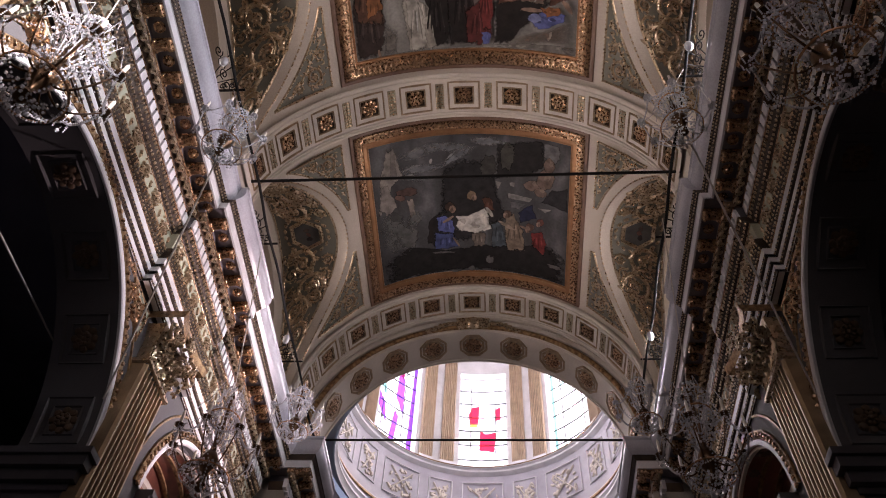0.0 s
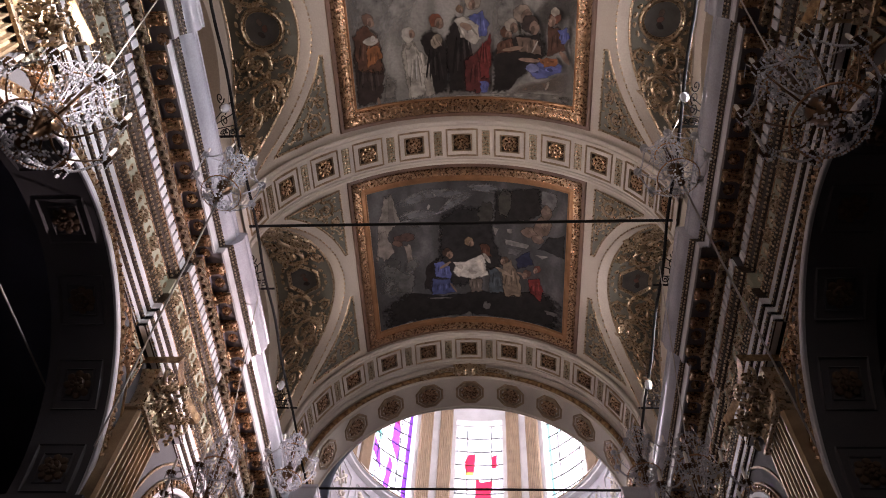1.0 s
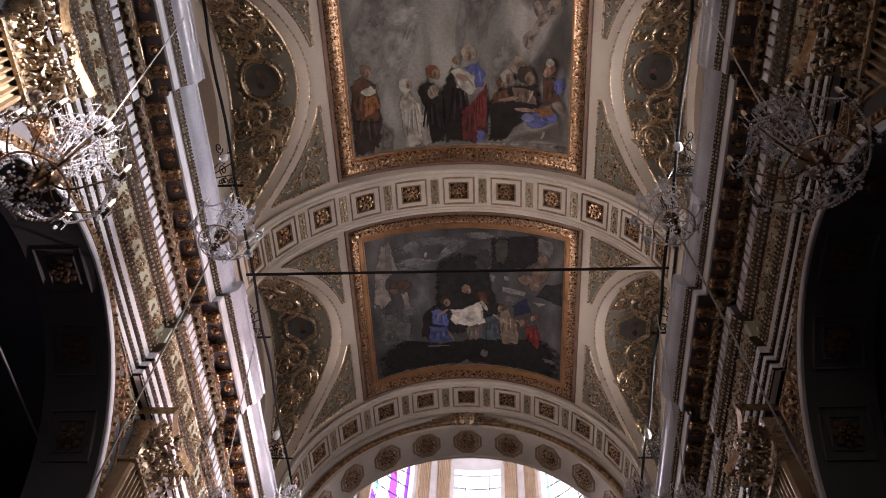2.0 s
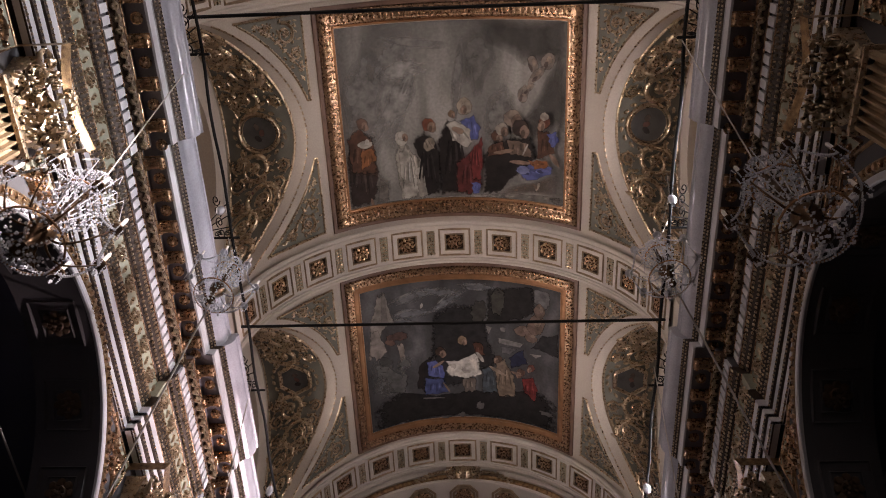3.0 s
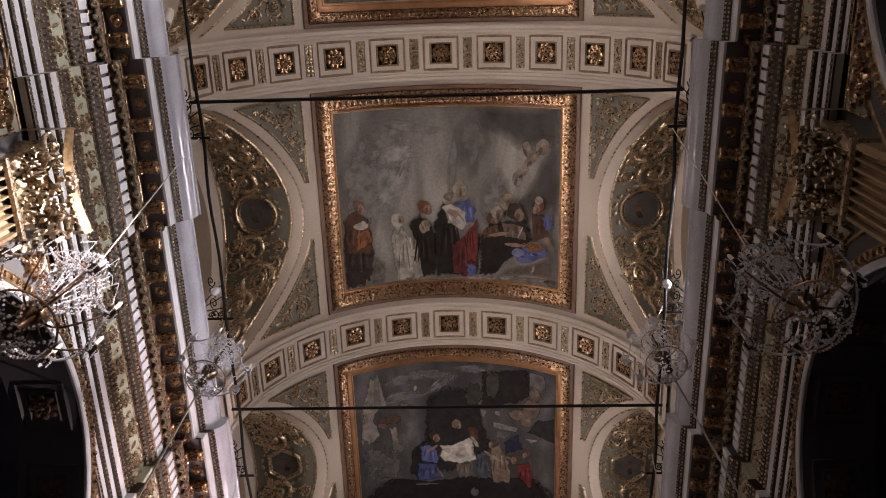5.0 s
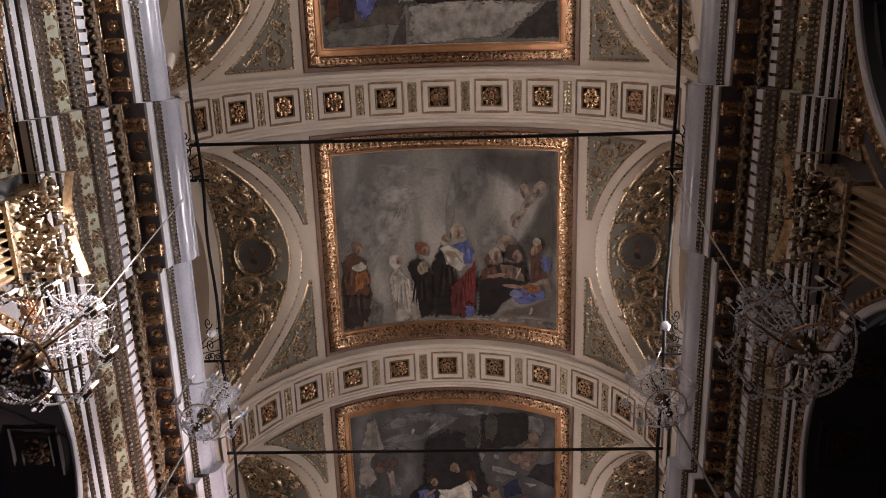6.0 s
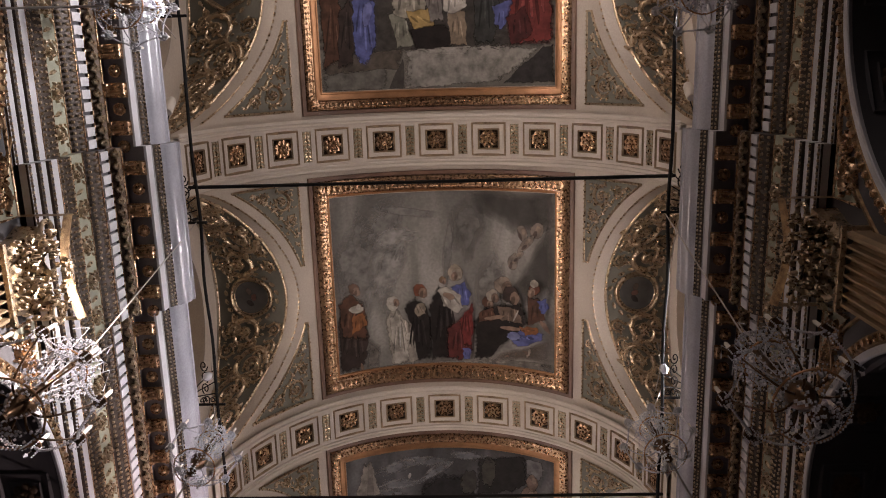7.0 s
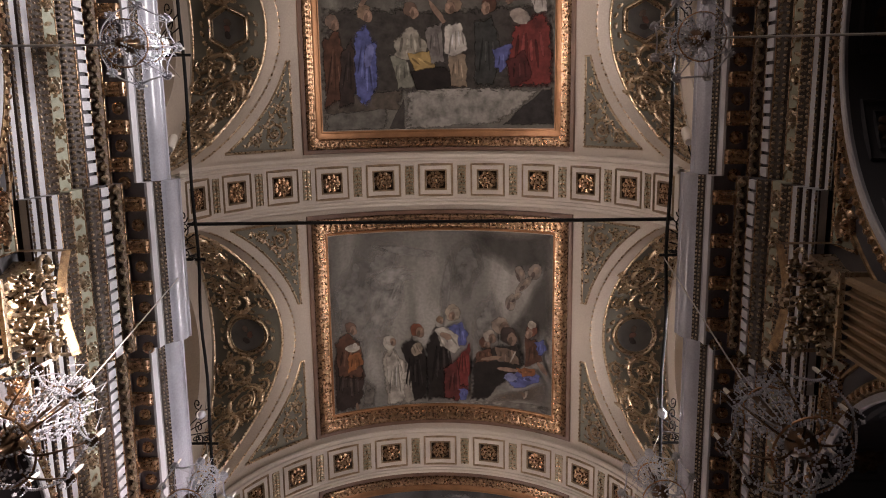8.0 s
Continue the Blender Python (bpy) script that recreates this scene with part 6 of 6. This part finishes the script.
for y, x in ((1.90, 5.0), (8.93, 5.0), (17.9, 4.75)):
    bar("tie_rod", (-x, y, 17.28), (x, y, 17.28), 0.036, IRON, "thin black iron tie rod spanning the vault", "tie rod", "tie rods")
for side in (-1, 1):
    s = Shape()
    pts = [(side * (4.57 + 0.02 * math.sin(y * 2.1)) + 0.06, y, 16.6 + 0.02 * math.sin(3 * y)) for y in [-8 + 25 * k / 60 for k in range(61)]]
    s.tube(pts, 0.034, 6)
    tagged(part("lighting_cable", s, IRON, smooth=60), "black cable strung along the cornice", "cable", "cornice cables")
    for y in (-1.4, 2.5, 6.35, 10.25, 14.05):
        top = thing("iron_bracket", "black wrought iron bracket with scrolls above the cornice", "bracket", "cornice brackets", at=Matrix.Translation((0.06, 0, 0)))
        s = Shape().tube([(side * 4.42, y, 16.6), (side * 5.28, y, 16.6)], 0.028, 6)
        part("arm", s, IRON, top)
        s = Shape()
        for q in range(3):
            pts = [(side * (4.72 + 0.2 * q + p * 0.5), y - 0.03, 16.78 + v) for p, v in spiral(0, 0, 0.17, 0.03, q * 2.0, 1.5 * (-1) ** q, 16)]
            s.tube(pts, 0.014, 5)
        for d in (-0.75, -0.5, -0.25):
            s.tube([(side * 4.60, y + d, 16.6), (side * 5.0, y + d * 0.5, 16.75), (side * 5.27, y, 16.95)], 0.013, 5)
        for q in range(4):
            pts = [(side * (4.80 + p * 0.6), y - 0.25 * q - 0.1 + v, 16.62) for p, v in spiral(0, 0, 0.14, 0.02, q, 1.4 * (-1) ** q, 14)]
            s.tube(pts, 0.013, 5)
        part("ironwork", s, IRON, top)
    for y in (0.25, 7.65):
        top = thing("floodlight", "small white cylindrical floodlight clamped above the cornice", "floodlight", "floodlights")
        m = axes((side * 5.1, y, 17.25), (1, 0, 0), (0, 0.8, 0.6), (0, -0.6, 0.8))
        part("housing", Shape().lathe([(0.002, -0.2), (0.085, -0.2), (0.095, -0.16), (0.095, 0.12), (0.07, 0.2), (0.002, 0.21)], 14), WAX, top, smooth=40, m=m)
        part("lens", Shape().lathe([(0.075, -0.215), (0.002, -0.222)], 12), CRYSTAL, top, m=m)
        pts = [(side * (5.1 + 0.05 * math.sin(4 * t)), y + 0.15 + 1.5 * t, 17.2 - 0.55 * t - 0.2 * math.sin(3 * t)) for t in [k / 12 for k in range(13)]]
        part("lead", Shape().tube(pts, 0.014, 5), IRON, top)

BRASS = mat("dark_brass", (0.13, 0.075, 0.042), 0.3, 0.85, spread=0.15, scale=6, bump=0.1)
for side in (-1, 1):
    for y in (5.65, 13.1):
        top = thing("glass_lantern", "small clear glass lantern hung on pale wires from the cable", "lantern", "glass lanterns")
        part("globe", Shape().lathe([(0.01, -0.16), (0.06, -0.13), (0.09, -0.04), (0.085, 0.05), (0.05, 0.12), (0.03, 0.14)], 12, (side * 4.60, y, 16.42)), CRYSTAL, top, smooth=60)
        part("cap", Shape().lathe([(0.035, 0.13), (0.04, 0.17), (0.015, 0.2), (0.01, 0.26)], 10, (side * 4.60, y, 16.42)), BRONZE, top, smooth=50)
        for d in (-0.5, 0.55):
            part("wire", Shape().tube([(side * 4.60, y, 16.66), (side * 4.5, y + d, 16.60)], 0.009, 5), ROPE, top)
# ---- chandeliers ----
def chandelier(name, label, scale, group, tall, branch, branch_label):
    top = thing(name, label, "chandelier", group)
    sc = scale
    stem = [(0.004, -0.55), (0.05, -0.52), (0.09, -0.44), (0.05, -0.36), (0.03, -0.28), (0.07, -0.22), (0.13, -0.12), (0.15, -0.02), (0.11, 0.06), (0.05, 0.12), (0.035, 0.3), (0.06, 0.36), (0.08, 0.42), (0.04, 0.5), (0.03, 0.8), (0.05, 0.86), (0.004, 0.95)]
    part("stem", Shape().lathe([(r * sc, z * sc * (tall if z > 0 else 1)) for r, z in stem], 14), BRASS, top, "turned gilt stem", 50)
    beads = Shape()
    def bead(p, r):
        x, y, z = p
        beads.add([(x + r, y, z), (x - r, y, z), (x, y + r, z), (x, y - r, z), (x, y, z + 1.3 * r), (x, y, z - 1.3 * r)],
                  [(0, 2, 4), (2, 1, 4), (1, 3, 4), (3, 0, 4), (2, 0, 5), (1, 2, 5), (3, 1, 5), (0, 3, 5)])
    def string(a, b, sag, n, r):
        for k in range(n + 1):
            t = k / n
            bead([(a[i] + (b[i] - a[i]) * t) - (sag * 4 * t * (1 - t) if i == 2 else 0) for i in range(3)], r)
    n = 8
    tips = []
    for k in range(n):
        a = 2 * math.pi * k / n
        ca, sa = math.cos(a), math.sin(a)
        pts = []
        for j in range(15):
            t = j / 14
            r = 0.06 + 0.56 * t
            z = -0.05 - 0.20 * math.sin(math.pi * t * 1.15) + 0.22 * t ** 2
            pts.append((r * sc * ca, r * sc * sa, z * sc))
        arm = part("arm", Shape().tube(pts, [0.011 * sc * (1.3 - 0.5 * j / 14) for j in range(15)], 6), branch, top, branch_label, 60)
        x, y, z = pts[-1]
        tips.append((x, y, z))
        part("drip_pan", Shape().lathe([(0.01 * sc, -0.02 * sc), (0.07 * sc, 0.0), (0.075 * sc, 0.015 * sc), (0.02 * sc, 0.02 * sc)], 10, (x, y, z)), branch, arm)
        part("candle", Shape().lathe([(0.022 * sc, 0.02 * sc), (0.022 * sc, 0.25 * sc), (0.014 * sc, 0.27 * sc), (0.002 * sc, 0.30 * sc)], 8, (x, y, z)), WAX, arm, "ivory candle tube", 50)
        for j in range(6):
            q = 2 * math.pi * j / 6
            string((x + 0.065 * sc * math.cos(q), y + 0.065 * sc * math.sin(q), z), (x + 0.065 * sc * math.cos(q), y + 0.065 * sc * math.sin(q), z - 0.11 * sc), 0, 3, 0.012 * sc)
    crown = [(0.24 * sc * math.cos(2 * math.pi * k / n), 0.24 * sc * math.sin(2 * math.pi * k / n), 0.55 * tall * sc) for k in range(n)]
    low = [(0.36 * sc * math.cos(2 * math.pi * (k + 0.5) / n), 0.36 * sc * math.sin(2 * math.pi * (k + 0.5) / n), -0.28 * sc) for k in range(n)]
    for k in range(n):
        string(tips[k], tips[(k + 1) % n], 0.16 * sc, 20, 0.02 * sc)
        string(tips[k], crown[k], 0.05 * sc, 14, 0.014 * sc)
        string(crown[k], (0, 0, 0.9 * tall * sc), 0.02 * sc, 8, 0.014 * sc)
        string(crown[k], crown[(k + 1) % n], 0.05 * sc, 5, 0.016 * sc)
        string(low[k], (0, 0, -0.5 * sc), 0.04 * sc, 10, 0.016 * sc)
        string(low[k], low[(k + 1) % n], 0.05 * sc, 8, 0.016 * sc)
        string(tips[k], low[k], 0.06 * sc, 9, 0.014 * sc)
        bead((tips[k][0] * 1.02, tips[k][1] * 1.02, tips[k][2] - 0.17 * sc), 0.03 * sc)
    rnd = random.Random(21)
    for k in range(420):
        a, z = rnd.uniform(0, 2 * math.pi), rnd.uniform(0.12, 0.95)
        r = (0.08 + 0.24 * math.sin(math.pi * min(1, (z - 0.1) / 0.9)) * rnd.uniform(0.5, 1.0))
        bead((r * sc * math.cos(a), r * sc * math.sin(a), z * tall * sc), rnd.uniform(0.012, 0.026) * sc)
    for k in range(90):
        a, z = rnd.uniform(0, 2 * math.pi), rnd.uniform(-0.62, -0.2)
        r = 0.30 * (1 - abs(z + 0.25) / 0.42) + 0.03
        bead((r * sc * math.cos(a), r * sc * math.sin(a), z * sc), rnd.uniform(0.015, 0.028) * sc)
    part("crystal_dressing", beads, CRYSTAL, top, "strings of cut crystal beads")
    for r, z in ((0.24, 0.55 * tall), (0.36, -0.28)):
        pts = [(r * sc * math.cos(2 * math.pi * k / 24), r * sc * math.sin(2 * math.pi * k / 24), z * sc) for k in range(25)]
        part("ring", Shape().tube(pts, 0.012 * sc, 5), BRONZE, top, smooth=60)
    for k in range(12):
        a = 2 * math.pi * k / 12
        r = 0.36 + 0.08 * (k % 2)
        sp = Shape().tube([(0.08 * sc * math.cos(a), 0.08 * sc * math.sin(a), 0.25 * tall * sc), (0.7 * r * sc * math.cos(a), 0.7 * r * sc * math.sin(a), (0.8 + 0.1 * (k % 2)) * tall * sc), (r * sc * math.cos(a), r * sc * math.sin(a), 0.62 * tall * sc)], [0.008 * sc, 0.005 * sc, 0.008 * sc], 4)
        part("glass_spray", sp, CRYSTAL, top)
    return top


small = chandelier("chandelier", "clear crystal chandelier with glass branches and ivory candles", 0.95, "upper chandeliers", 1.15, CRYSTAL, "curved glass branch")
large = chandelier("chandelier", "large crystal chandelier with bronze body and candle tubes", 1.22, "lower chandeliers", 1.45, BRASS, "curved dark bronze branch")
SMALL_AT = [(-3.85, 6.0, 13.6), (3.88, 5.85, 13.6), (-4.15, -1.35, 13.5), (4.13, -1.3, 13.5), (-3.76, 13.0, 13.5), (3.94, 12.75, 13.5)]
LARGE_AT = [(-4.50, 3.35, 10.1), (4.50, 3.40, 10.1), (-4.3, 10.7, 10.5), (4.3, 10.6, 10.5)]
for src, places in ((small, SMALL_AT), (large, LARGE_AT)):
    src.matrix_basis = pose(*places[0], 0, 0, 12)
    for k, p in enumerate(places[1:]):
        copy_thing(src, pose(*p, 0, 0, 31 + 17 * k))
PULL = {-1: (-5.72, 9.10, 10.45), 1: (5.86, 9.28, 10.6)}      # hooks on the arch edges
for x, y, z in SMALL_AT:
    sg = -1 if x < 0 else 1
    bar("hanging_cord", (x, y, z + 0.95), (sg * 4.6, y + 0.35, 16.6), 0.008, ROPE, "thin pale cord holding a chandelier", "cord", "cords")
    if y < 10:
        end = PULL[sg] if y > 0 else (sg * 11.0, y + 0.3, 9.0)
        bar("pull_cord", (x, y, z), end, 0.018, ROPE, "pale pull cord running out through the arcade arch", "cord", "cords")
for x, y, z in LARGE_AT:
    sg = -1 if x < 0 else 1
    bar("hanging_cord", (x, y, z + 1.6), (sg * 4.57, y - 0.85, 16.6), 0.012, ROPE, "pale cord holding a chandelier", "cord", "cords")
for side in (-1, 1):
    bar("aisle_cord", (side * 6.45, 2.0, 10.6), (side * 8.28, 17.02, 13.5), 0.018, ROPE, "pale cord slung across the dark aisle", "cord", "cords")
